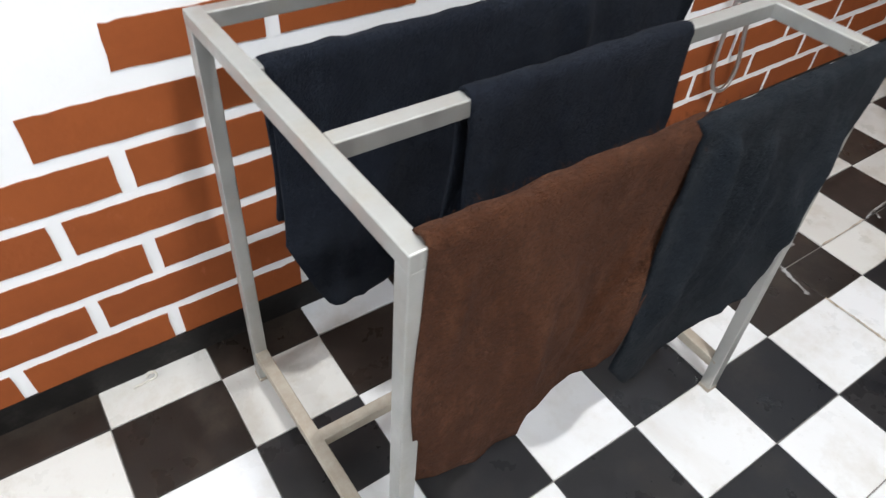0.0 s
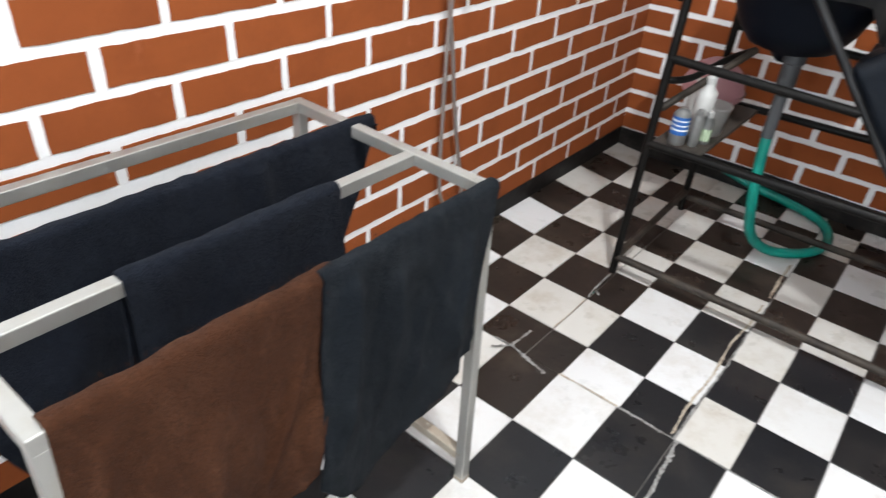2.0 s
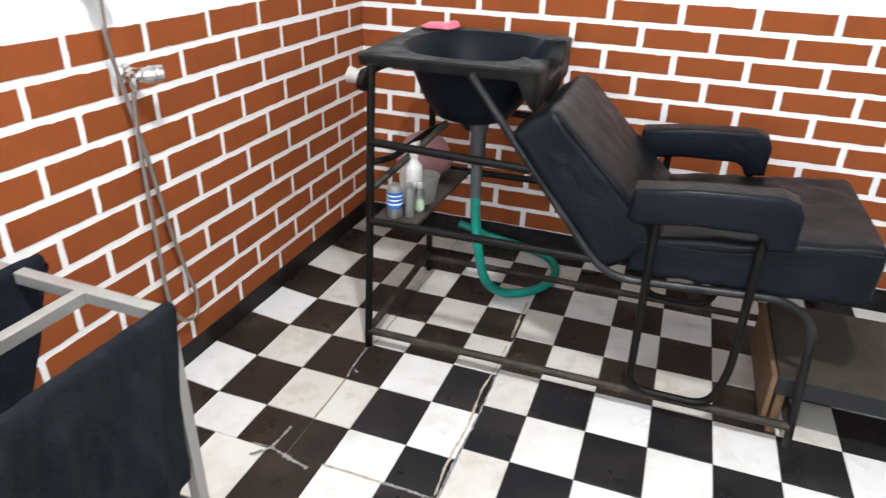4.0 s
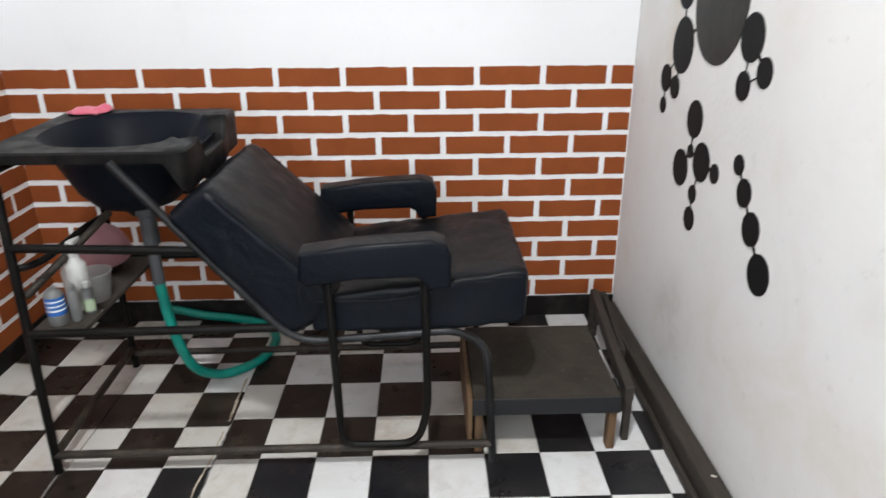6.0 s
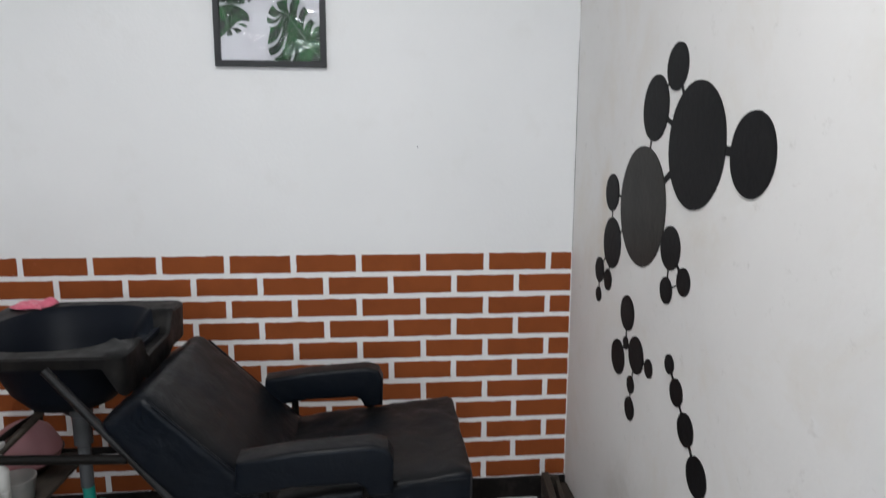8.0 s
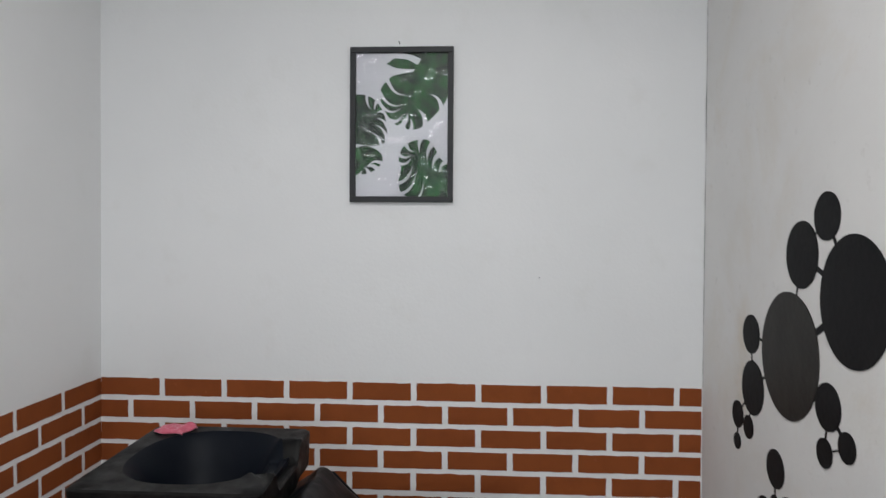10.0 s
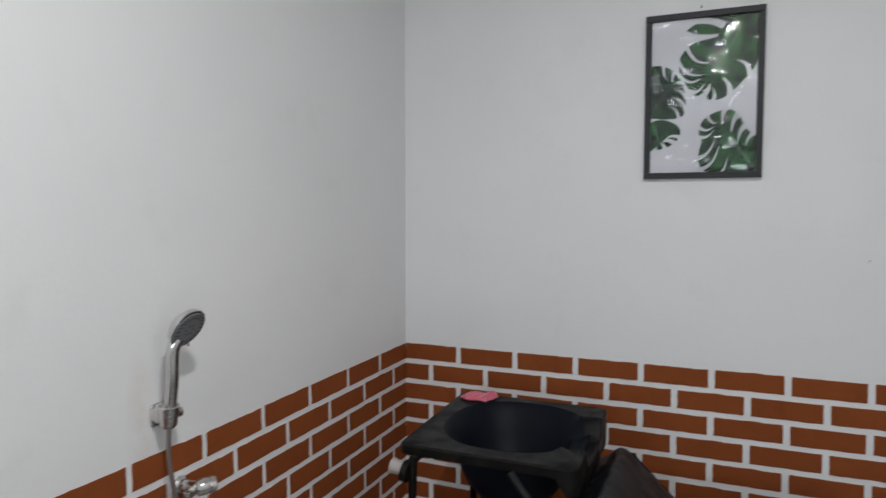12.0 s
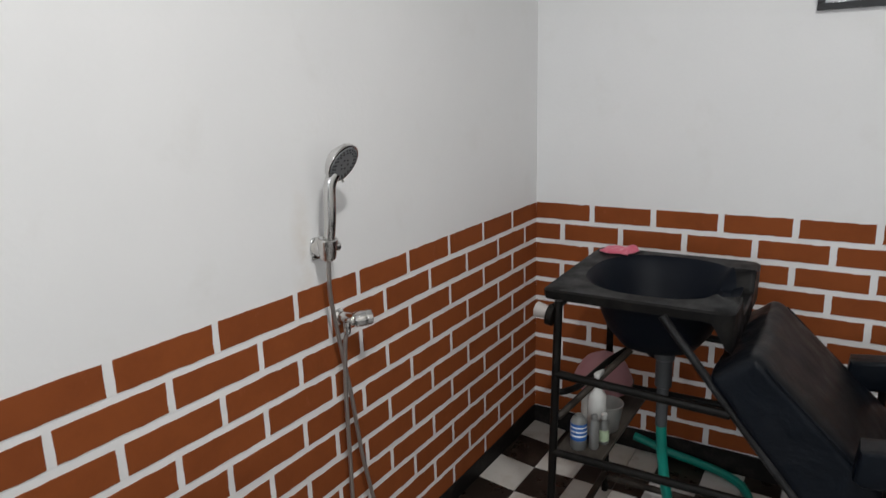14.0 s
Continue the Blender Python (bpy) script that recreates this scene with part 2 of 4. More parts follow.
k.bsdf.inputs["Transmission Weight"].default_value = 0.55
CLOUDY = k.m
SOILED = Mat("soiled_white_plastic", (0.36, 0.33, 0.31), 0.45).m
BLUE = Mat("blue_label", (0.02, 0.10, 0.33), 0.4).m
LABEL_WHITE = Mat("white_label", (0.75, 0.76, 0.76), 0.45).m
LABEL_GREEN = Mat("pale_green_label", (0.36, 0.45, 0.30), 0.45).m
k = Mat("board_dirty", (0.032, 0.025, 0.019), 0.75)
k.blend(k.ramp(k.noise(8, 6, 0.7, stretch=(1, 4, 1)), 0.4, 0.75), (0.06, 0.05, 0.04))
k.bump(k.noise(40, 5, stretch=(1, 5, 1)), 0.002, 0.6)
BOARD = k.m
k = Mat("stool_top_dusty", (0.028, 0.0235, 0.018), 0.75, spec=0.18)
k.blend(k.ramp(k.noise(5, 6, 0.65, distort=0.5), 0.4, 0.72), (0.052, 0.044, 0.035))
k.blend(k.times(k.ramp(k.noise(60, 5, 0.7), 0.6, 0.72), 0.5), (0.12, 0.108, 0.09))
k.bump(k.noise(50, 4), 0.0015, 0.6)
STOOL_TOP = k.m
STOOL_EDGE = Mat("black_edge_band", (0.007, 0.0075, 0.009), 0.45).m
k = Mat("raw_wood", (0.15, 0.088, 0.046), 0.75, spec=0.3)
k.blend(k.ramp(k.noise(9, 6, 0.6, stretch=(6, 6, 0.6)), 0.4, 0.7), (0.085, 0.050, 0.027))
k.bump(k.noise(40, 5, stretch=(6, 6, 0.7)), 0.002, 0.6)
WOOD = k.m
k = Mat("weathered_beam", (0.026, 0.021, 0.0165), 0.65, spec=0.3)
k.blend(k.ramp(k.noise(6, 7, 0.7, stretch=(0.4, 5, 5)), 0.4, 0.72), (0.058, 0.048, 0.038))
k.blend(k.times(k.ramp(k.noise(50, 5, 0.75), 0.62, 0.72), 0.5), (0.32, 0.29, 0.25))
k.bump(k.noise(40, 5, stretch=(0.4, 4, 4)), 0.002, 0.7)
BEAM = k.m
k = Mat("black_wall_paint", (0.0065, 0.0065, 0.0075), 0.6, spec=0.15)
k.blend(k.ramp(k.noise(10, 6, 0.7), 0.45, 0.8), (0.011, 0.011, 0.0115))
k.bump(k.noise(45, 4), 0.002, 0.6)
DOT = k.m
# for the largest disc: paler and browner than the other discs
k = Mat("paler_black_wall_paint", (0.012, 0.0108, 0.0092), 0.5, spec=0.22)
k.blend(k.ramp(k.noise(12, 6, 0.7, stretch=(1, 1, 0.5)), 0.4, 0.75), (0.027, 0.025, 0.021))
k.bump(k.noise(45, 4), 0.002, 0.6)
DOT_PALE = k.m
k = Mat("dark_frame_moulding", (0.030, 0.031, 0.033), 0.5, spec=0.3)
k.bump(k.noise(50, 3, stretch=(1, 1, 0.2)), 0.001, 0.4)
MOULDING = k.m
PAPER = Mat("pale_grey_print", (0.36, 0.36, 0.385), 0.5).m


def leaf_mat(name, a, b):
    k = Mat(name, a, 0.5, spec=0.2)
    k.blend(k.ramp(k.noise(22, 4, 0.5, stretch=(1, 2, 1)), 0.4, 0.65), b)
    return k.m


LEAF = leaf_mat("printed_leaf_green", (0.0015, 0.016, 0.003), (0.010, 0.070, 0.014))
LEAF_DARK = leaf_mat("printed_leaf_dark", (0.0006, 0.005, 0.0014), (0.003, 0.024, 0.006))
LEAF_PALE = leaf_mat("printed_leaf_pale", (0.22, 0.27, 0.23), (0.12, 0.18, 0.125))
g = Mat("picture_glass", (1, 1, 1), 0.02)
g.bsdf.inputs["Transmission Weight"].default_value = 1.0
g.bsdf.inputs["IOR"].default_value = 1.31
g.bump(g.noise(6, 1, 0.3, stretch=(1, 0.55, 1.7)), 0.030, 1.0).bump(g.noise(24, 2, 0.5, stretch=(1, 0.35, 1.5)), 0.0022, 0.8)
GLASS = g.m
k = Mat("ceiling_paint", (0.78, 0.78, 0.77), 0.8)
k.blend(k.ramp(k.noise(2, 4), 0.4, 0.7), (0.72, 0.72, 0.71))
CEILING = k.m
CRACK = Mat("dark_joint", (0.11, 0.11, 0.11), 0.9).m

# ---------------------------------------------------------------- builders


def link(name, bm, material, parent=None, label="", smooth=False, crease=40):
    me = bpy.data.meshes.new(name)
    bmesh.ops.recalc_face_normals(bm, faces=bm.faces)
    bm.to_mesh(me)
    bm.free()
    for m in material if isinstance(material, (list, tuple)) else [material]:
        me.materials.append(m)
    if smooth:
        for p in me.polygons:
            p.use_smooth = True
        me.set_sharp_from_angle(angle=radians(crease))
    ob = new(name, me)
    if parent is not None:
        ob.parent = parent
    if label:
        tagged(ob, label)
    return ob


def part(name, bm, material, parent, label="", smooth=False):
    return link(name, bm, material, parent, label, smooth)


def empty(name, label, category, group="", at=(0, 0, 0)):
    ob = new(name)
    ob.location = at
    ob.empty_display_size = 0.05
    bpy.context.view_layer.update()
    return tagged(ob, label, category, group)


def box(x0, x1, y0, y1, z0, z1, bevel=0.0, seg=2):
    bm = bmesh.new()
    bmesh.ops.create_cube(bm, size=1)
    for v in bm.verts:
        v.co = Vector(((x0 + x1) / 2 + v.co.x * (x1 - x0), (y0 + y1) / 2 + v.co.y * (y1 - y0), (z0 + z1) / 2 + v.co.z * (z1 - z0)))
    if bevel:
        bmesh.ops.bevel(bm, geom=list(bm.edges), offset=bevel, segments=seg, affect="EDGES", profile=0.5)
    return bm


def smooth_line(pts, steps=8):
    """Catmull-Rom through the points."""
    p = [Vector(q) for q in pts]
    p = [p[0] * 2 - p[1]] + p + [p[-1] * 2 - p[-2]]
    out = []
    for i in range(1, len(p) - 2):
        for s in range(steps):
            t = s / steps
            out.append(0.5 * ((2 * p[i]) + (p[i + 1] - p[i - 1]) * t + (2 * p[i - 1] - 5 * p[i] + 4 * p[i + 1] - p[i + 2]) * t * t
                              + (3 * p[i] - p[i - 1] - 3 * p[i + 1] + p[i + 2]) * t ** 3))
    return out + [p[-2]]


def bent_line(pts, radius=0.05, steps=6):
    """A polyline with rounded bends."""
    p = [Vector(q) for q in pts]
    out = [p[0]]
    for a, b, c in zip(p, p[1:], p[2:]):
        u, w = (a - b), (c - b)
        r = min(radius, u.length * 0.49, w.length * 0.49)
        s, e = b + u.normalized() * r, b + w.normalized() * r
        for i in range(steps + 1):
            t = i / steps
            out.append(s * (1 - t) ** 2 + b * 2 * t * (1 - t) + e * t * t)
    return out + [p[-1]]


def sweep(line, radius, seg=12, turn=0.0, bm=None, caps=True):
    """A tube along a line; radius: one number, or one for each point."""
    bm = bm or bmesh.new()
    line = [Vector(q) for q in line]
    n = len(line)
    rad = radius if isinstance(radius, (list, tuple)) else [radius] * n
    t0 = (line[1] - line[0]).normalized()
    up = Vector((0, 0, 1)) if abs(t0.z) < 0.9 else Vector((1, 0, 0))
    side = t0.cross(up).normalized()
    rings = []
    for i in range(n):
        t = (line[min(i + 1, n - 1)] - line[max(i - 1, 0)]).normalized()
        side = (side - t * side.dot(t)).normalized()
        other = t.cross(side)
        rings.append([bm.verts.new(line[i] + (side * math.cos(turn + 2 * math.pi * j / seg) + other * math.sin(turn + 2 * math.pi * j / seg)) * rad[i]) for j in range(seg)])
    for a, b in zip(rings, rings[1:]):
        for j in range(seg):
            bm.faces.new((a[j], a[(j + 1) % seg], b[(j + 1) % seg], b[j]))
    if caps:
        bm.faces.new(rings[0])
        bm.faces.new(rings[-1])
    return bm


def lathe(profile, axis=None, seg=28):
    """A turned body: rows of (radius, height), set on the pose axis."""
    bm = bmesh.new()
    rings = []
    for r, h in profile:
        rings.append([bm.verts.new((r * math.cos(2 * math.pi * j / seg), r * math.sin(2 * math.pi * j / seg), h)) for j in range(seg)])
    for a, b in zip(rings, rings[1:]):
        for j in range(seg):
            bm.faces.new((a[j], a[(j + 1) % seg], b[(j + 1) % seg], b[j]))
    bm.faces.new(rings[0])
    bm.faces.new(rings[-1])
    if axis is not None:
        bmesh.ops.transform(bm, matrix=axis, verts=bm.verts)
    return bm


def aim(at, way):
    """A pose whose z runs along way."""
    return Matrix.Translation(at) @ Vector(way).to_track_quat("Z", "Y").to_matrix().to_4x4()


def cushion(corners, r=0.25, n=14, puff=0.0, wrinkle=0.004, seed=0.0):
    """A rounded, slightly puffed pad inside eight corners (x-, x+ ; y-, y+ ; z-, z+ in binary order)."""
    bm = bmesh.new()
    bmesh.ops.create_cube(bm, size=2)
    bmesh.ops.subdivide_edges(bm, edges=bm.edges, cuts=n, use_grid_fill=True)
    c = [Vector(q) for q in corners]
    lens = ((c[1] - c[0]).length, (c[2] - c[0]).length, (c[4] - c[0]).length)
    small = min(lens)
    rr = [min(0.9, r * small * 2 / q) for q in lens]
    for v in bm.verts:
        p = v.co.copy()
        q = Vector([max(-(1 - rr[i]), min(1 - rr[i], p[i])) for i in range(3)])
        d = Vector([(p[i] - q[i]) / rr[i] for i in range(3)])
        if d.length > 1e-6:
            d.normalize()
        p = Vector([q[i] + d[i] * rr[i] for i in range(3)])
        f = puff * (1 - p.x ** 2) * (1 - p.y ** 2)
        p.z *= 1 + f
        u = [(p[i] + 1) / 2 for i in range(3)]
        w = Vector((0, 0, 0))
        for i in range(8):
            w += c[i] * ((u[0] if i & 1 else 1 - u[0]) * (u[1] if i & 2 else 1 - u[1]) * (u[2] if i & 4 else 1 - u[2]))
        w += Vector((1, 1, 1)).normalized() * wrinkle * noise.noise(w * 9 + Vector((seed, 0, 0)))
        w += Vector((0.3, 0.2, 0.9)) * wrinkle * 0.7 * noise.noise(w * 23 + Vector((0, seed, 0)))
        v.co = w
    return bm


def fold_sheet(ridge_y, ridge_z, x0, x1, front, back, name, material, label, bar=0.016, nx=84, seed=0.0, flare=0.02, waves=3.0, edge=None, creases=()):
    """A towel over a bar along x. front and back: how far it hangs at s (0 to 1 along the bar), as functions."""
    verts, faces = [], []
    na, nb, nc = 44, 8, 22
    rows = nb + na + nc + 1
    for i in range(nx + 1):
        s = i / nx
        x = x0 + (x1 - x0) * s
        f, b = front(s), back(s)
        for j in range(rows):
            if j <= nc:
                d = b * (1 - j / nc)
                y, z = ridge_y + bar, ridge_z - d
                hang, sgn = d, 1
            elif j <= nc + nb:
                a = math.pi * (j - nc) / nb
                y, z = ridge_y + bar * math.cos(a), ridge_z + bar * 0.9 * math.sin(a)
                hang, sgn = 0, 0
            else:
                d = f * (j - nc - nb) / na
                y, z = ridge_y - bar, ridge_z - d
                hang, sgn = d, -1
            k = min(1.0, hang / 0.25)
            wave = math.sin(s * waves * 2 * math.pi + seed + hang * 2.5) * 0.6 + math.sin(s * waves * 4.7 + seed * 1.7) * 0.5
            off = flare * k * (0.7 + wave * 0.8) + 0.006 * noise.noise(Vector((x * 14, hang * 9, seed)))
            lean = x * 11 + hang * 5 * math.sin(seed)
            off += (0.007 * (1 - abs(noise.noise(Vector((lean, hang * 2.2, seed + 7)))) * 4) if hang > 0.03 else 0.0) * k * 0.7
            for s0, h0, s1, h1, depth, wide in creases:
                ds, dh = s1 - s0, h1 - h0
                along = max(0.0, min(1.0, ((s - s0) * ds * 0.16 + (hang - h0) * dh) / (ds * ds * 0.16 + dh * dh)))
                gap2 = (s - s0 - ds * along) ** 2 * 0.16 + (hang - h0 - dh * along) ** 2
                if sgn < 0:
                    off += depth * math.exp(-gap2 / wide ** 2) * math.sin(math.pi * min(1.0, along + 0.25))
            off += 0.002 * noise.noise(Vector((x * 42, hang * 26, seed + 2)))
            dx = 0.010 * k * math.sin(hang * 9 + seed + s * 5) + (edge(s, hang * -sgn) if edge else 0.0)
            dz = 0.004 * noise.noise(Vector((x * 30, j * 0.3, seed + 4)))
            verts.append((x + dx, y + sgn * max(-0.001, off), z + dz))
    for i in range(nx):
        for j in range(rows - 1):
            a = i * rows + j
            faces.append((a, a + rows, a + rows + 1, a + 1))
    me = bpy.data.meshes.new(name)
    me.from_pydata(verts, [], faces)
    me.materials.append(material)
    for p in me.polygons:
        p.use_smooth = True
    ob = new(name, me)
    sol = ob.modifiers.new("thickness", "SOLIDIFY")
    sol.thickness, sol.offset = 0.007, 1.0
    return tagged(ob, label, "towel", "towels drying on the rack")


# ---------------------------------------------------------------- structure
XB, YL, YR = 3.21, 1.017, -1.557
XW, TOP = -4.2, 3.4


def setting(name, bm, material, label):
    ob = link(name, bm, material)
    return tagged(ob, label, name.split("_")[0], kind="structure")


floor = setting("floor", box(XW - 0.15, XB + 0.15, YR - 0.15, YL + 0.15, -0.15, -0.004), GROUT, "checkerboard floor of black and white cement tiles")
wall_east = setting("wall_east", box(XB, XB + 0.15, YR, YL, -0.004, TOP), WALL, "white wall with a dado of painted brown bricks")
wall_north = setting("wall_north", box(XW - 0.15, XB + 0.15, YL, YL + 0.15, -0.004, TOP), WALL, "white wall with a stepped dado of painted brown bricks")
wall_south = setting("wall_south", box(XW - 0.15, XB + 0.15, YR - 0.15, YR, -0.004, TOP), SIDE_WALL, "stained off-white plaster wall")
bm = bmesh.new()
for y0, y1, z0, z1 in ((YR, -1.10, -0.004, TOP), (0.60, YL, -0.004, TOP), (-1.10, 0.60, -0.004, 0.85), (-1.10, 0.60, 2.65, TOP)):
    b2 = box(XW - 0.15, XW, y0, y1, z0, z1)
    tmp = bpy.data.meshes.new("tmp")
    b2.to_mesh(tmp)
    b2.free()
    bm.from_mesh(tmp)
    bpy.data.meshes.remove(tmp)
wall_west = setting("wall_west", bm, WALL, "plain white wall with a wide opening")
ceiling = setting("ceiling", box(XW - 0.15, XB + 0.15, YR - 0.15, YL + 0.15, TOP, TOP + 0.12), CEILING, "plain white painted ceiling")


def skirting(name, x0, x1, y0, y1, top, slope=0.0):
    bm = box(x0, x1, y0, y1, -0.003, top)
    bmesh.ops.subdivide_edges(bm, edges=[e for e in bm.edges if e.calc_length() > 0.5], cuts=60)
    for v in bm.verts:
        if v.co.z > top * 0.5:
            v.co.z += 0.004 * noise.noise(v.co * 7) - min(top - 0.05, slope * (x1 - v.co.x))
    return setting(name, bm, SKIRT, "low black painted skirting with dust on its edge")


skirting("baseboard_north", XW, XB - 0.012, YL - 0.005, YL, 0.106, 0.0118)
skirting("baseboard_east", XB - 0.012, XB, YR, YL, 0.098)

# dark joint where the side wall meets the end wall
bm = bmesh.new()
rows = []
for i in range(140):
    z = 1.15 + i * 0.0138
    w = 0.0036 * max(0.0, 0.35 + noise.noise(Vector((z * 5.0, 0, 0))) + 0.7 * noise.noise(Vector((z * 31.0, 4, 0))))
    rows.append((bm.verts.new((XB - 0.0015, YR + 0.0004, z)), bm.verts.new((XB - 0.0015 - w, YR + 0.0006 + w, z))))
for (a, b), (c, d) in zip(rows, rows[1:]):
    bm.faces.new((a, b, d, c))
joint = link("trim", bm, CRACK)
tagged(joint, "thin broken dark joint down the wall corner", "trim", kind="structure")

# ---------------------------------------------------------------- wall decal of discs
decal = empty("wall_decal", "black painted discs joined by short bars on a plaster wall", "decal", at=(2.3, YR, 0.7))
DISCS = [(2.250, 1.825, 0.066), (2.385, 1.718, 0.098), (2.119, 1.608, 0.169), (1.844, 1.590, 0.098), (2.458, 1.414, 0.192), (2.728, 1.439, 0.066),
         (2.710, 1.259, 0.092), (2.833, 1.138, 0.048), (2.740, 1.118, 0.040), (2.834, 1.042, 0.029), (2.231, 1.317, 0.064), (2.244, 1.190, 0.040),
         (2.137, 1.237, 0.040), (2.532, 1.046, 0.060), (2.601, 0.870, 0.062), (2.533, 0.941, 0.023), (2.440, 0.927, 0.062), (2.336, 0.918, 0.030),
         (2.474, 0.813, 0.030), (2.474, 0.729, 0.040), (2.192, 0.983, 0.029), (2.138, 0.918, 0.040), (2.070, 0.837, 0.047), (1.993, 0.738, 0.056)]
LINKS = [(0, 2, 0.010), (0, 1, 0.006), (1, 2, 0.014), (1, 4, 0.006), (2, 4, 0.020), (2, 3, 0.024), (4, 5, 0.008), (5, 6, 0.006), (4, 6, 0.008), (6, 7, 0.005),
         (6, 8, 0.006), (7, 8, 0.008), (7, 9, 0.006), (4, 10, 0.010), (10, 11, 0.005), (10, 12, 0.010), (11, 12, 0.004), (13, 15, 0.007), (14, 15, 0.009),
         (15, 16, 0.009), (16, 17, 0.010), (16, 18, 0.005), (18, 19, 0.005), (20, 21, 0.008), (21, 22, 0.008), (22, 23, 0.010)]


def disc(cx, cz, r, proud, seed):
    bm = bmesh.new()
    n = 44
    a = [bm.verts.new((cx + r * (0.94 if r > 0.08 else 1.0) * math.cos(2 * math.pi * i / n) * (1 + 0.012 * noise.noise(Vector((i * 0.35, seed, 0)))),
                       YR + proud, cz + r * math.sin(2 * math.pi * i / n) * (1 + 0.012 * noise.noise(Vector((i * 0.35, seed, 3)))))) for i in range(n)]
    b = [bm.verts.new((v.co.x, YR - 0.001, v.co.z)) for v in a]
    bm.faces.new(a)
    for i in range(n):
        bm.faces.new((a[i], b[i], b[(i + 1) % n], a[(i + 1) % n]))
    return bm


def place_under(ob, parent):
    ob.parent = parent
    ob.matrix_parent_inverse = Matrix.Translation(parent.location).inverted()
    return ob


for i, (x, z, r) in enumerate(DISCS):
    place_under(link("disc", disc(x, z, r, 0.0035, i * 3.1), DOT_PALE if i == 4 else DOT), decal)
for a, b, w in LINKS:
    (xa, za, ra), (xb, zb, rb) = DISCS[a], DISCS[b]
    u = Vector((xb - xa, 0, zb - za))
    n = Vector((-u.z, 0, u.x)).normalized() * w / 2
    u.normalize()
    p, q = Vector((xa, YR, za)) + u * (ra - 0.006), Vector((xb, YR, zb)) - u * (rb - 0.006)
    bm = bmesh.new()
    lo = [bm.verts.new(c + Vector((0, -0.001, 0))) for c in (p + n, q + n, q - n, p - n)]
    hi = [bm.verts.new(c + Vector((0, 0.0025, 0))) for c in (p + n, q + n, q - n, p - n)]
    bm.faces.new(hi)
    for i in range(4):
        bm.faces.new((lo[i], lo[(i + 1) % 4], hi[(i + 1) % 4], hi[i]))
    place_under(link("bar", bm, DOT), decal)

# ---------------------------------------------------------------- towel rack
RX0, RX1, RY0, RY1, RT = 0.363, 1.140, 0.392, 0.925, 0.770
rack = empty("towel_rack", "square steel tube towel rack with dusty lower rails", "towel rack", at=(0, 0, 0))
h = 0.0125


def square(name, a, b, mat, label="", half=0.0125):
    """A square tube from a to b with softened edges."""
    bm = sweep([a, Vector(a).lerp(Vector(b), 0.5), b], half * 1.4142, 4, math.pi / 4)
    bmesh.ops.bevel(bm, geom=[e for e in bm.edges if len(e.link_faces) == 2], offset=0.002, segments=2, affect="EDGES", profile=0.5)
    return part(name, bm, mat, rack, label)


FEET = {(0, 0): (0.338, 0.366), (0, 1): (0.324, 0.882), (1, 0): (1.118, 0.358), (1, 1): (1.130, 0.893)}
HEADS = {(0, 0): (RX0, RY0), (0, 1): (0.350, 0.926), (1, 0): (RX1, RY0), (1, 1): (1.152, 0.925)}
for k in FEET:
    square("leg", (*FEET[k], 0.004), (*HEADS[k], RT - 0.024), STEEL)
    part("foot", box(FEET[k][0] - 0.0135, FEET[k][0] + 0.0135, FEET[k][1] - 0.0135, FEET[k][1] + 0.0135, 0.0, 0.010, 0.001), DUSTY, rack)


def at_height(k, z):
    t = z / RT
    return (FEET[k][0] * (1 - t) + HEADS[k][0] * t, FEET[k][1] * (1 - t) + HEADS[k][1] * t, z)


for i in (0, 1):
    a, b = HEADS[(i, 0)], HEADS[(i, 1)]
    square("top_rail", (a[0], a[1] - h, RT - h), (b[0], b[1] + h, RT - h), STEEL)
    square("bottom_rail", at_height((i, 0), 0.075), at_height((i, 1), 0.075), DUSTY, "dusty lower rail")
for y, xa, xb in ((RY0, 0.375, 1.128), (0.574, 0.371, 1.132), (0.755, 0.366, 1.136), (RY1, 0.362, 1.140)):
    square("hanging_bar", (xa, y, RT - h - 0.0006), (xb, y, RT - h - 0.0006), STEEL)
square("bottom_rail", (0.333, 0.645, 0.075), (1.122, 0.645, 0.075), DUSTY, "dusty lower rail")

fold_sheet(0.755, RT - 0.008, 0.372, 1.204, lambda s: (0.40 + 0.05 * math.sin(s * 7) - 0.13 * max(0.0, 1 - s / 0.10)) * min(1.0, 0.05 + 0.95 * (1 - s) / 0.22), lambda s: (0.28 + 0.03 * math.sin(4 * s)) * min(1.0, 0.05 + 0.95 * (1 - s) / 0.26),
           "towel", TOWEL_NAVY, "long navy towel folded over a rear bar of the rack", seed=0.4, flare=0.016, waves=2.2,
           edge=lambda s, d: (-0.03 if s < 0.2 else 0.0) * max(0.0, d) * 2, creases=((0.62, 0.0, 0.66, 0.16, 0.016, 0.012), (0.69, 0.0, 0.70, 0.15, -0.012, 0.014), (0.20, 0.12, 0.16, 0.40, 0.016, 0.014)))
fold_sheet(0.574, RT - 0.006, 0.549, 0.938, lambda s: 0.34 + 0.02 * math.sin(s * 5), lambda s: 0.30, "towel", TOWEL_NAVY,
           "navy towel folded over the middle bar of the rack", seed=2.1, flare=0.010, waves=1.6)
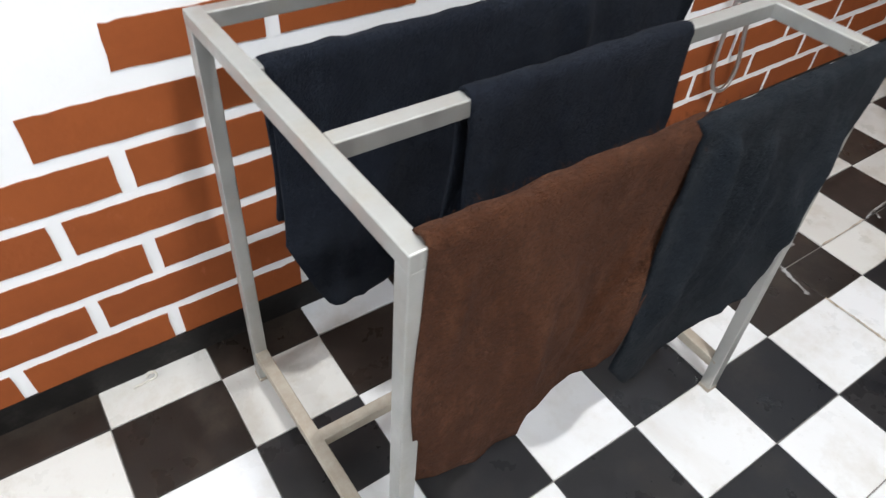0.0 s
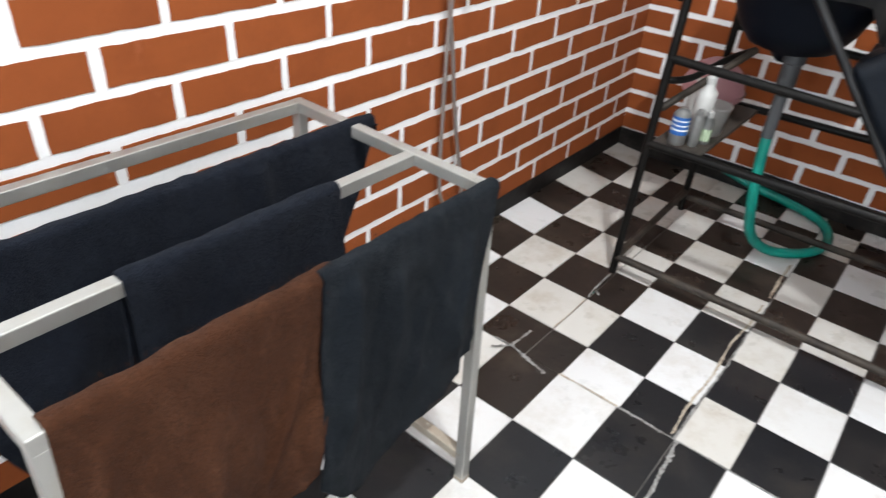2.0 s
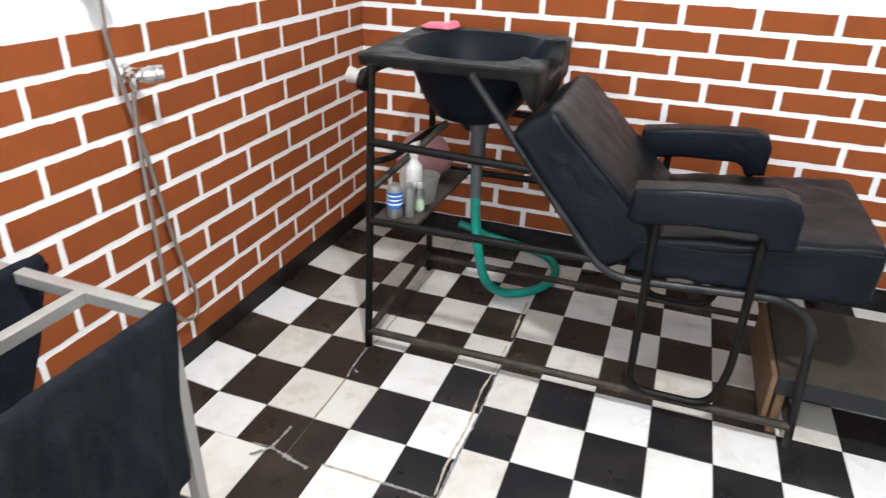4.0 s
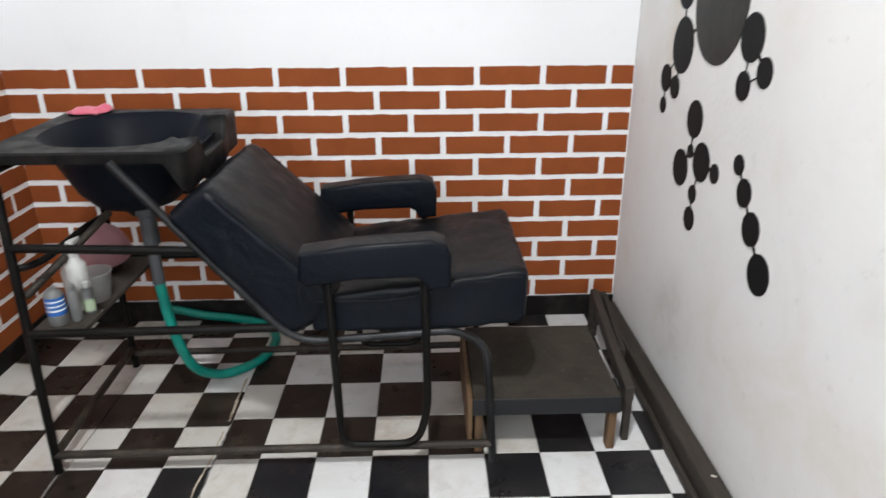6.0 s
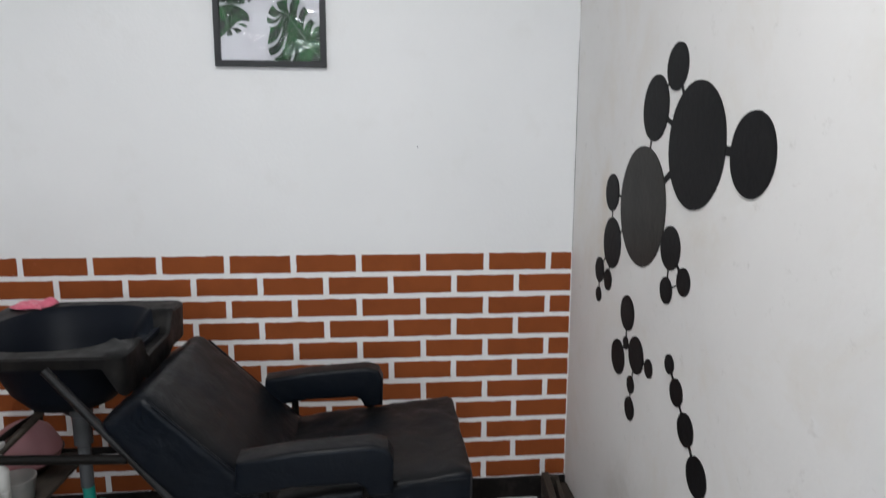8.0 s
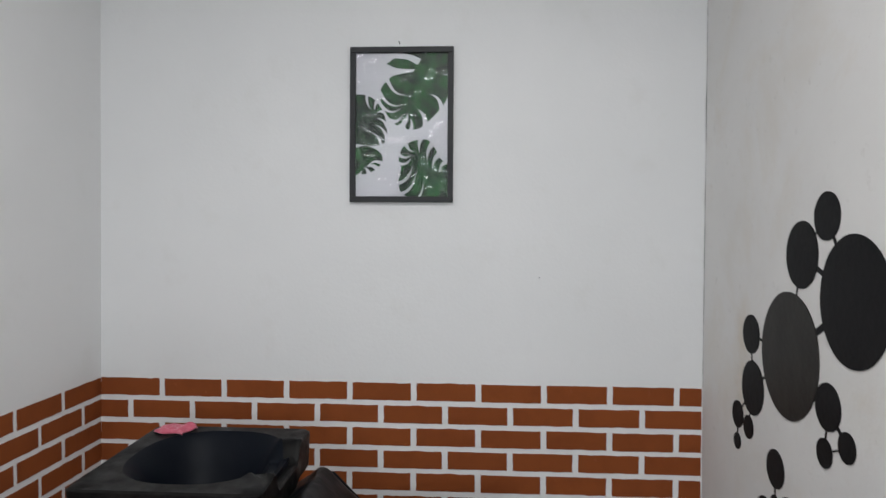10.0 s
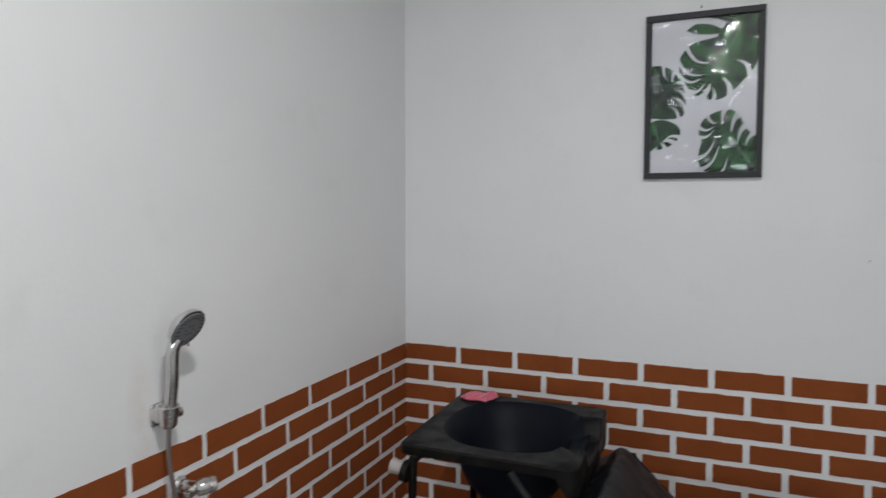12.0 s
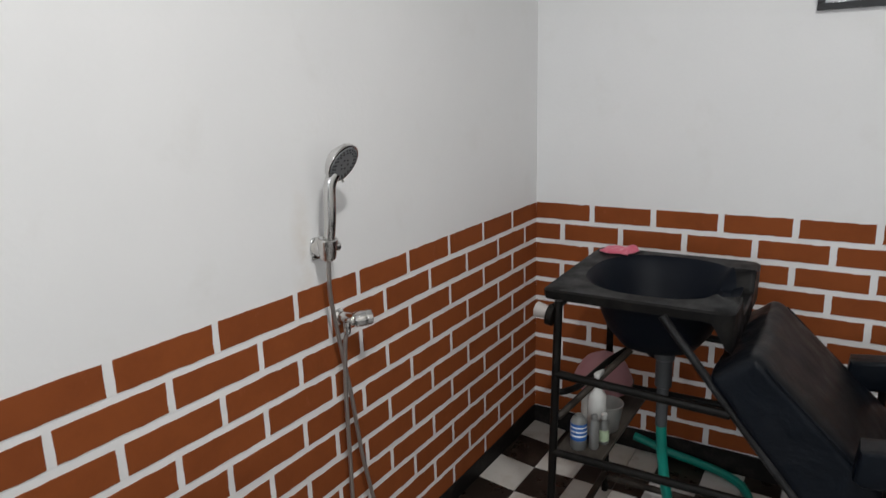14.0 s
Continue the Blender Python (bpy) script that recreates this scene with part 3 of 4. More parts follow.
brown_towel = fold_sheet(RY0, RT - 0.006, 0.371, 0.766, lambda s: 0.415 + 0.03 * math.sin(s * 3.2) - 0.06 * s, lambda s: 0.24, "towel", TOWEL_BROWN,
           "brown terry towel hanging over the front bar of the rack", seed=3.4, flare=0.014, waves=1.5,
           edge=lambda s, d: max(0.0, d) * (-0.04 * (1 - s) - 0.17 * s * s), creases=((0.84, 0.12, 0.58, 0.42, 0.016, 0.016), (0.93, 0.03, 0.80, 0.42, -0.016, 0.020), (0.45, 0.12, 0.30, 0.42, 0.010, 0.020), (0.12, 0.05, 0.10, 0.20, 0.008, 0.012)))
grey_towel = fold_sheet(RY0 - 0.006, RT - 0.004, 0.737, 1.149, lambda s: 0.385 + 0.095 * math.sin(min(1.0, s * 1.6) * math.pi) - 0.02 * s, lambda s: 0.25, "towel", TOWEL_GREY,
           "charcoal towel bunched beside the brown one on the rack", seed=5.0, flare=0.022, waves=1.8,
           edge=lambda s, d: max(0.0, d) * (-0.14 * (1 - s) - 0.12 * s * s), creases=((0.12, 0.02, 0.06, 0.46, 0.030, 0.016), (0.24, 0.04, 0.17, 0.46, -0.018, 0.016), (0.36, 0.06, 0.28, 0.46, 0.020, 0.014), (0.55, 0.16, 0.44, 0.46, 0.015, 0.016), (0.82, 0.08, 0.70, 0.40, 0.014, 0.018)))

def loose_threads(towel, ridge_y, ridge_z, x0, x1, drop, amount, material, seed):
    """Pulled loops and lint standing off the terry, along the fold and down the front."""
    rng = random.Random(seed)
    verts, faces = [], []
    for i in range(amount):
        x = rng.uniform(x0, x1)
        if i % 3:
            a = rng.uniform(0.9, math.pi * 0.95)
            p = Vector((x, ridge_y + 0.018 * math.cos(a), ridge_z + 0.018 * math.sin(a)))
            out = Vector((rng.uniform(-0.5, 0.5), math.cos(a), math.sin(a))).normalized()
        else:
            p = Vector((x, ridge_y - 0.026, ridge_z - rng.uniform(0.0, drop)))
            out = Vector((rng.uniform(-0.8, 0.8), -0.6, rng.uniform(-0.8, 0.3))).normalized()
        turn = Vector((rng.uniform(-1, 1), rng.uniform(-1, 1), rng.uniform(-1, 1)))
        ln, wd = rng.uniform(0.002, 0.006), rng.uniform(0.0003, 0.0006)
        side = out.cross(Vector((0.3, 0.5, 0.8))).normalized() * wd
        b = len(verts)
        for j in range(5):
            f = j / 4
            q = p + out * ln * f + turn * ln * 0.8 * f * f
            verts += [q + side * (1 - 0.6 * f), q - side * (1 - 0.6 * f)]
        faces += [(b + 2 * j, b + 2 * j + 1, b + 2 * j + 3, b + 2 * j + 2) for j in range(4)]
    me = bpy.data.meshes.new("loose_threads")
    me.from_pydata(verts, [], faces)
    me.materials.append(material)
    ob = new("loose_threads", me)
    ob.parent = towel
    return tagged(ob, kind="stuff")


loose_threads(brown_towel, RY0, RT - 0.006, 0.374, 0.760, 0.10, 420, TOWEL_BROWN, 3)
loose_threads(grey_towel, RY0 - 0.002, RT - 0.004, 0.745, 1.143, 0.08, 160, TOWEL_GREY, 5)

# ---------------------------------------------------------------- shampoo chair
chair = empty("shampoo_chair", "black vinyl salon shampoo chair on a dark tubular steel frame", "salon chair", at=(0, 0, 0))
NX, FX = 2.185, 2.805


def nx(z):
    return 2.17 + 0.06 * z


def tube_part(name, pts, r, mat, bend=0.05, label=""):
    return part(name, sweep(bent_line(pts, bend), r, 12), mat, chair, label, True)


R = 0.0135
tube_part("leg", [(2.17, 0.505, 0), (nx(1.0), 0.505, 1.0)], R, FRAME)
tube_part("leg", [(FX, 0.515, 0), (FX, 0.515, 1.0)], R, FRAME)
for side, xo in (("n", 0.0), ("f", 1.0)):
    X = (lambda z: nx(z)) if side == "n" else (lambda z: FX)
    tube_part("side_frame", [(X(1.0), 0.185, 1.0), (X(0.7), -0.066, 0.70), (X(0.45), -0.285, 0.445), (X(0.47), -0.78, 0.478), (X(0.40), -0.868, 0.42), (X(0), -0.893, 0)],
              0.0125, WORN, 0.09, "bent grey steel tube worn shiny at the bend")
    tube_part("bottom_rail", [(X(0.06), 0.505, 0.065), (X(0.06), -0.885, 0.075)], R, RUSTY)
    tube_part("middle_rail", [(X(0.49), 0.505, 0.488), (X(0.49), -0.235, 0.496)], R, FRAME)
    tube_part("upper_rail", [(X(0.75), 0.505, 0.758), (X(0.75), -0.02, 0.742)], R, FRAME)
    ax = X(0.4) - 0.03 if side == "n" else FX - 0.005
    tube_part("arm_post", [(ax, -0.400, 0.70), (ax, -0.410, 0.088), (ax, -0.650, 0.088), (ax, -0.684, 0.22), (ax, -0.680, 0.70)], 0.0125, FRAME, 0.06)
tube_part("cross_rail", [(2.17, 0.505, 0.065), (FX, 0.515, 0.085)], R, RUSTY)
tube_part("cross_rail", [(nx(0.478), -0.55, 0.455), (FX, -0.55, 0.455)], R, FRAME)
tube_part("cross_rail", [(2.17, -0.885, 0.075), (FX, -0.885, 0.075)], R, RUSTY)
tube_part("brace", [(nx(0.6) + 0.02, 0.50, 0.60), (2.510, 0.350, 0.765)], 0.012, RUSTY)
tube_part("cross_rail", [(nx(0.97), 0.52, 0.975), (FX, 0.52, 0.985)], R, FRAME)

# padded back, seat and arms
def eight(x0, x1, yz00, yz10, yz01, yz11):
    """yz00, yz10: the under side from the first to the second end; yz01, yz11: the upper side."""
    return [(x0, *yz00), (x1, *yz00), (x0, *yz10), (x1, *yz10), (x0, *yz01), (x1, *yz01), (x0, *yz11), (x1, *yz11)]


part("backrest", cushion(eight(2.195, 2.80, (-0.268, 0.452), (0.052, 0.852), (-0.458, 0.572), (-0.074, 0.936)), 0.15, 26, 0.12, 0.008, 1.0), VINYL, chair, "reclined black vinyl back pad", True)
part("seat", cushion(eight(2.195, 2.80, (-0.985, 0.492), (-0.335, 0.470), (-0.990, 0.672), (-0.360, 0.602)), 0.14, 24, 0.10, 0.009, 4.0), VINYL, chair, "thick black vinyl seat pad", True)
part("piping", sweep(smooth_line([(2.196, -0.36, 0.580), (2.192, -0.62, 0.592), (2.193, -0.80, 0.642), (2.194, -0.97, 0.652)], 6), 0.0035, 8), VINYL, chair, "raised seam along the seat side", True)
for x in (2.199, 2.796):
    part("piping", sweep(smooth_line([(x, -0.440, 0.580), (x - 0.001, -0.340, 0.672), (x, -0.210, 0.796), (x, -0.100, 0.905)], 8), 0.0045, 8), VINYL, chair, "raised seam along the back pad", True)
for x0, x1 in ((2.135, 2.225), (2.765, 2.850)):
    y_off = 0.0 if x0 < 2.5 else 0.03
    bm = bmesh.new()
    outline = [(-0.320, 0.672), (-0.330, 0.758), (-0.480, 0.779), (-0.700, 0.793), (-0.742, 0.779), (-0.758, 0.744), (-0.755, 0.645), (-0.690, 0.640), (-0.676, 0.668), (-0.655, 0.680), (-0.480, 0.675), (-0.345, 0.655)]
    a = [bm.verts.new((x0, y + y_off, z)) for y, z in outline]
    b = [bm.verts.new((x1, y + y_off, z)) for y, z in outline]
    bm.faces.new(a)
    bm.faces.new(b)
    for i in range(len(a)):
        bm.faces.new((a[i], a[(i + 1) % len(a)], b[(i + 1) % len(a)], b[i]))
    bmesh.ops.recalc_face_normals(bm, faces=bm.faces)
    rim = [e for e in bm.edges if abs(e.verts[0].co.x - e.verts[1].co.x) < 1e-6]
    bmesh.ops.bevel(bm, geom=rim, offset=0.014, segments=3, affect="EDGES", profile=0.6)
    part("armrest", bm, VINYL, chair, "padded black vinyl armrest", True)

# ---------------------------------------------------------------- wash basin on the frame
basin = empty("wash_basin", "dusty black plastic shampoo basin with a neck cut-out", "basin", at=(0, 0, 0))
BX0, BX1, BY0, BY1 = 2.275, 2.865, -0.005, 0.585
bcx, bcy = (BX0 + BX1) / 2, (BY0 + BY1) / 2


def rim_z(x, y):
    return 1.018 + 0.022 * (x - BX0) / (BX1 - BX0)


def notch(x, y):
    k = max(0.0, min(1.0, (0.145 - abs(x - bcx)) / 0.045))
    d = max(0.0, min(1.0, (0.125 - (y - BY0)) / 0.05))
    lip = 0.010 * max(0.0, 1 - abs(abs(x - bcx) - 0.155) / 0.025) * d
    return 0.062 * (k * k * (3 - 2 * k)) * d * d * (3 - 2 * d) - lip


def ring(bm, ax, ay, cx, cy, power, z, n=144, use_notch=1.0, drop=None):
    out = []
    for i in range(n):
        a = 2 * math.pi * (i + 0.5) / n
        c, s = math.cos(a), math.sin(a)
        r = (abs(c) ** power + abs(s) ** power) ** (-1 / power)
        x, y = cx + ax * c * r, cy + ay * s * r
        zz = rim_z(x, y) + z - notch(x, y) * use_notch
        if drop:
            zz -= drop * max(0.0, min(1.0, 1.25 - (y - BY0) / 0.05))
        out.append(bm.verts.new((x, y, zz)))
    return out


def bridge(bm, a, b):
    n = len(a)
    return [bm.faces.new((a[i], a[(i + 1) % n], b[(i + 1) % n], b[i])) for i in range(n)]


hx, hy = (BX1 - BX0) / 2, (BY1 - BY0) / 2
bm = bmesh.new()
r0 = ring(bm, hx - 0.03, hy - 0.03, bcx, bcy, 18, -0.038, use_notch=0.2, drop=0.085)
r1 = ring(bm, hx - 0.003, hy - 0.003, bcx, bcy, 24, -0.034, use_notch=0.25, drop=0.090)
r2 = ring(bm, hx, hy, bcx, bcy, 24, -0.006)
r3 = ring(bm, hx - 0.006, hy - 0.006, bcx, bcy, 22, 0.0)
r4 = ring(bm, hx - 0.028, hy - 0.022, bcx + 0.002, bcy - 0.004, 6, 0.0)
r5 = ring(bm, 0.240, 0.240, bcx + 0.005, bcy - 0.015, 2.45, 0.0)
for a, b in ((r0, r1), (r1, r2), (r2, r3), (r3, r4), (r4, r5)):
    bridge(bm, a, b)
part("rim", bm, BASIN, basin, "flat dusty rim", True)
bm = bmesh.new()
prev = ring(bm, 0.2405, 0.2405, bcx + 0.005, bcy - 0.015, 2.45, 0.0005)
for rx, z, p in ((0.232, -0.006, 2.42), (0.223, -0.018, 2.4), (0.198, -0.05, 2.36), (0.176, -0.10, 2.3), (0.142, -0.165, 2.2), (0.10, -0.205, 2.1), (0.03, -0.225, 2.0)):
    cur = ring(bm, rx, rx, bcx + 0.005, bcy - 0.015 * (1 + z * 3), p, z, use_notch=max(0.0, 1 + z * 14))
    bridge(bm, prev, cur)
    prev = cur
bm.faces.new(prev)
part("bowl", bm, BOWL, basin, "glossy blue-black bowl", True)
bm = bmesh.new()
prev = ring(bm, hx - 0.035, hy - 0.035, bcx, bcy, 6, -0.036, use_notch=0.6)
for rx, z, p in ((0.246, -0.042, 3.4), (0.220, -0.055, 2.8), (0.205, -0.085, 2.6), (0.193, -0.12, 2.5), (0.170, -0.18, 2.4), (0.130, -0.235, 2.2), (0.06, -0.262, 2.0), (0.035, -0.29, 2.0)):
    cur = ring(bm, rx, rx, bcx + 0.005, bcy - 0.020, p, z, use_notch=0)
    bridge(bm, prev, cur)
    prev = cur
bm.faces.new(prev)
part("shell", bm, BOWL, basin, "underside of the bowl", True)
part("drain_cover", lathe([(0.022, 0), (0.022, 0.004), (0.012, 0.006)], Matrix.Translation((bcx + 0.005, bcy - 0.01, rim_z(bcx, 0) - 0.226))), NOZZLE, basin, "small dark drain cover", True)

DX, DY = 2.530, 0.238
pipe = empty("drain_pipe", "grey plastic drain pipe below the basin with a green hose", "drain pipe", at=(0, 0, 0))
part("pipe", sweep([(DX, DY, 0.50), (DX, DY, 0.66)], 0.020, 16), PIPE, pipe, "", True)
part("trap", lathe([(0.022, 0), (0.028, 0.004), (0.028, 0.10), (0.034, 0.105), (0.034, 0.13), (0.02, 0.14)], Matrix.Translation((DX, DY, 0.645))), PIPE, pipe, "wider collar under the basin", True)
hose_line = smooth_line([(DX, DY, 0.535), (DX + 0.002, DY - 0.006, 0.42), (DX + 0.012, 0.215, 0.27), (2.60, 0.195, 0.12), (2.68, 0.145, 0.035), (2.735, 0.065, 0.022), (2.83, -0.005, 0.020), (2.96, -0.025, 0.020),
                         (3.08, 0.02, 0.020), (3.14, 0.10, 0.021), (3.168, 0.21, 0.026), (3.176, 0.34, 0.040), (3.180, 0.44, 0.062), (3.181, 0.50, 0.074)], 8)
part("hose", sweep(hose_line, 0.0185, 14), HOSE, pipe, "green rubber hose looping over the floor", True)

# shelf between the rear legs and what stands on it
shelf = tagged(link("shelf", box(nx(0.49) + 0.015, FX - 0.015, 0.345, 0.50, 0.480, 0.494, 0.002), BOARD), "dirty brown board shelf across the chair frame", "shelf")


def bottle(name, x, y, z, profile, mat, label, parts=()):
    ob = empty(name, label, "bottle", "bottles on the shelf", at=(x, y, z))
    o = link("body", lathe(profile, None, 24), mat, ob, "", True)
    for pname, pbm, pmat in parts:
        link(pname, pbm, pmat, ob, "", True)
    return ob


def band(r, z0, z1, seg=24):
    bm = bmesh.new()
    a = [bm.verts.new((r * math.cos(2 * math.pi * j / seg), r * math.sin(2 * math.pi * j / seg), z0)) for j in range(seg)]
    b = [bm.verts.new((v.co.x, v.co.y, z1)) for v in a]
    bridge(bm, a, b)
    return bm


SH = 0.494
bottle("bottle", 2.255, 0.438, SH, [(0.024, 0), (0.027, 0.004), (0.027, 0.095), (0.022, 0.108), (0.012, 0.114), (0.012, 0.12)], CLOUDY, "small squat bottle with a blue and white striped label",
       [("label", band(0.0276, 0.036, 0.094), BLUE), ("stripe", band(0.0280, 0.050, 0.055), LABEL_WHITE), ("stripe", band(0.0280, 0.065, 0.069), LABEL_WHITE), ("stripe", band(0.0280, 0.080, 0.084), LABEL_WHITE)])
bottle("pump_bottle", 2.365, 0.415, SH, [(0.028, 0), (0.031, 0.005), (0.031, 0.142), (0.029, 0.152), (0.018, 0.164), (0.015, 0.180)], WHITE_PLASTIC, "cloudy white pump bottle with a white head",
       [("collar", lathe([(0.016, 0.178), (0.017, 0.181), (0.017, 0.197), (0.008, 0.201)]), WHITE_PLASTIC), ("pump_head", box(-0.014, 0.040, -0.011, 0.011, 0.212, 0.230, 0.005), WHITE_PLASTIC), ("stem", lathe([(0.006, 0.198), (0.006, 0.214)]), WHITE_PLASTIC)])
bottle("bottle", 2.275, 0.392, SH, [(0.013, 0), (0.016, 0.004), (0.016, 0.090), (0.012, 0.100), (0.009, 0.104)], CLOUDY, "narrow grey bottle with a flip cap",
       [("cap", lathe([(0.010, 0.102), (0.011, 0.104), (0.011, 0.118), (0.008, 0.121)]), CLOUDY)])
bottle("bottle", 2.325, 0.376, SH, [(0.015, 0), (0.018, 0.004), (0.018, 0.075), (0.013, 0.085), (0.008, 0.090)], CLOUDY, "small bottle with a pale green label",
       [("label", band(0.0185, 0.012, 0.052), LABEL_GREEN), ("cap", lathe([(0.010, 0.088), (0.011, 0.089), (0.011, 0.104), (0.008, 0.107)]), WHITE_PLASTIC)])
bottle("bottle", 2.395, 0.450, SH, [(0.026, 0), (0.030, 0.005), (0.030, 0.12), (0.024, 0.14), (0.012, 0.15)], WHITE_PLASTIC, "white plastic bottle with a flat cap",
       [("cap", lathe([(0.017, 0.148), (0.018, 0.150), (0.018, 0.172), (0.012, 0.176)]), WHITE_PLASTIC)])
cable = tagged(link("cable", sweep(smooth_line([(2.226, 0.520, 0.695), (2.235, 0.490, 0.690), (2.29, 0.455, 0.695), (2.37, 0.430, 0.715), (2.46, 0.405, 0.735), (2.56, 0.375, 0.745)], 8), 0.011, 10), FRAME, None, "", True), "thick black cable bent round the frame leg", "cable")
k = Mat("translucent_mug_plastic", (0.62, 0.62, 0.60), 0.3)
k.bsdf.inputs["Transmission Weight"].default_value = 0.8
k.blend(k.times(k.ramp(k.noise(25, 4), 0.4, 0.7), 0.5), (0.40, 0.40, 0.38))
MUG = k.m
cup = tagged(link("mug", lathe([(0.038, 0), (0.042, 0.004), (0.055, 0.092), (0.0575, 0.094), (0.0575, 0.099), (0.0535, 0.099), (0.040, 0.010), (0.002, 0.008)]), MUG, None, "", True), "grey translucent plastic mug", "mug")
cup.location = (2.425, 0.400, SH)
dark = tagged(link("bowl", lathe([(0.05, 0), (0.055, 0.004), (0.105, 0.065), (0.107, 0.07), (0.102, 0.07), (0.05, 0.01), (0.003, 0.008)]), DARK_BOWL, None, "", True), "dark brown plastic bowl on the shelf", "bowl")
dark.location = (2.670, 0.485, SH)
pk = tagged(link("pink_bowl", lathe([(0.112, 0), (0.114, 0.006), (0.106, 0.03), (0.085, 0.075), (0.05, 0.105), (0.02, 0.115), (0.004, 0.116)]), PINK_BOWL, None, "", True), "faded pink plastic bowl turned over a dark one", "bowl")
pk.matrix_world = pose(2.660, 0.490, SH + 0.070, 8, -12, 0) @ Matrix.Scale(0.97, 4)

# white fitting clamped to the rear leg
fit_ob = empty("sprayer_holder", "white plastic sprayer cup clamped to the frame leg", "holder", at=(0, 0, 0))
part("cup", lathe([(0.016, 0), (0.021, 0.004), (0.024, 0.036), (0.026, 0.048), (0.022, 0.050), (0.016, 0.025)], aim((2.228, 0.532, 0.955), (0.0, 1, 0.15))), SOILED, fit_ob, "", True)
part("clamp", lathe([(0.020, -0.012), (0.034, -0.010), (0.034, 0.010), (0.020, 0.012)], aim((2.226, 0.528, 0.95), (0.0, 1, 0.15))), FRAME, fit_ob, "black clamp", True)

# pink cloth on the basin rim
verts, faces = [], []
n = 22
for i in range(n + 1):
    for j in range(n + 1):
        u, w = i / n, j / n
        e = min(u, 1 - u, w, 1 - w)
        z = 1.043 + 0.012 * min(1.0, e * 8) + 0.010 * noise.noise(Vector((u * 4, w * 4, 2))) * min(1.0, e * 6) + (0.014 * max(0, 1 - (abs(u - 0.75) + abs(w - 0.2)) * 2.4))
        verts.append((2.745 + 0.085 * u + 0.02 * w + 0.008 * math.sin(w * 7), 0.440 + 0.118 * w - 0.02 * u + 0.008 * math.sin(u * 6), z))
for i in range(n):
    for j in range(n):
        a = i * (n + 1) + j
        faces.append((a, a + n + 1, a + n + 2, a + 1))
me = bpy.data.meshes.new("cloth")
me.from_pydata(verts, [], faces)
me.materials.append(PINK)
for p in me.polygons:
    p.use_smooth = True
cloth = tagged(new("cloth", me), "crumpled pink cloth lying on the basin rim", "cloth")
sol = cloth.modifiers.new("thickness", "SOLIDIFY")
sol.thickness, sol.offset = 0.006, -1

# ---------------------------------------------------------------- footstool and beams by the side wall
stool = empty("footstool", "low wooden footstool with a dusty dark top", "footstool", at=(0, 0, 0))
part("top", box(2.222, 2.700, -1.310, -0.830, 0.152, 0.212, 0.004), STOOL_TOP, stool, "dusty worn brown top")
part("edge_band", box(2.216, 2.2225, -1.312, -0.828, 0.150, 0.211, 0.002), STOOL_EDGE, stool, "black front edge")
for x, y in ((2.245, -0.850), (2.245, -1.292), (2.675, -0.850), (2.675, -1.292)):
    part("leg", box(x - 0.02, x + 0.02, y - 0.013, y + 0.013, 0.0, 0.153, 0.002), WOOD, stool, "raw wooden leg")
part("side_board", box(2.224, 2.690, -0.8285, -0.812, 0.03, 0.206, 0.002), WOOD, stool, "raw wooden side board")

bench = empty("low_bench_frame", "narrow dark wooden bench rail on short legs", "bench", at=(0, 0, 0))
bm = box(2.265, 3.03, -0.016, 0.016, 0.160, 0.212, 0.004)
for v in bm.verts:
    v.co.y += -1.352 - 0.066 * (v.co.x - 2.26) / 0.77
part("rail", bm, BEAM, bench)
bm = box(2.55, 3.03, -0.010, 0.010, 0.150, 0.190, 0.003)
for v in bm.verts:
    v.co.y += -1.412 - 0.056 * (v.co.x - 2.55) / 0.48
part("rail", bm, BEAM, bench, "thinner inner rail")
part("cross_bar", box(3.006, 3.028, -1.470, -1.400, 0.158, 0.200, 0.003), BEAM, bench)
part("leg", box(2.266, 2.290, -1.366, -1.342, 0.0, 0.162, 0.003), BEAM, bench)
part("leg", box(2.985, 3.015, -1.434, -1.398, 0.0, 0.166, 0.003), BEAM, bench)
beam = tagged(link("floor_beam", box(0.15, 3.16, -1.553, -1.492, -0.003, 0.088, 0.006), BEAM), "long weathered dark beam lying along the wall", "beam")
strip = tagged(link("floor_strip", box(0.15, 3.10, -1.488, -1.470, -0.003, 0.030, 0.003), BEAM), "thin dark wooden strip beside the long beam", "strip")

# scraps: a curled plastic strip by the skirting, pale chips on the long beam
SCRAP = Mat("pale_scrap", (0.52, 0.49, 0.43), 0.5).m
curl = [(0.128 + 0.009 * math.cos(a), 0.992 + 0.002 * math.sin(a * 0.5), 0.012 + 0.010 * math.sin(a)) for a in (-1.2 + 0.35 * i for i in range(14))]
tagged(link("plastic_strip", sweep([(0.088, 0.987, 0.0030), (0.110, 0.990, 0.0030)] + curl, 0.0026, 8), SCRAP, None, "", True), "small curled pale plastic strip on the floor by the skirting", "scrap")
for x, y, turn in ((1.72, -1.520, 30), (1.28, -1.512, -20), (1.98, -1.532, 70)):
    bm = box(-0.009, 0.009, -0.0035, 0.0035, 0.0, 0.003, 0.0008)
    chip = tagged(link("wood_chip", bm, SCRAP), "tiny pale chip lying on the long dark beam", "chip", "chips on the beam")
    chip.matrix_world = pose(x, y, 0.088, 0, 0, turn)

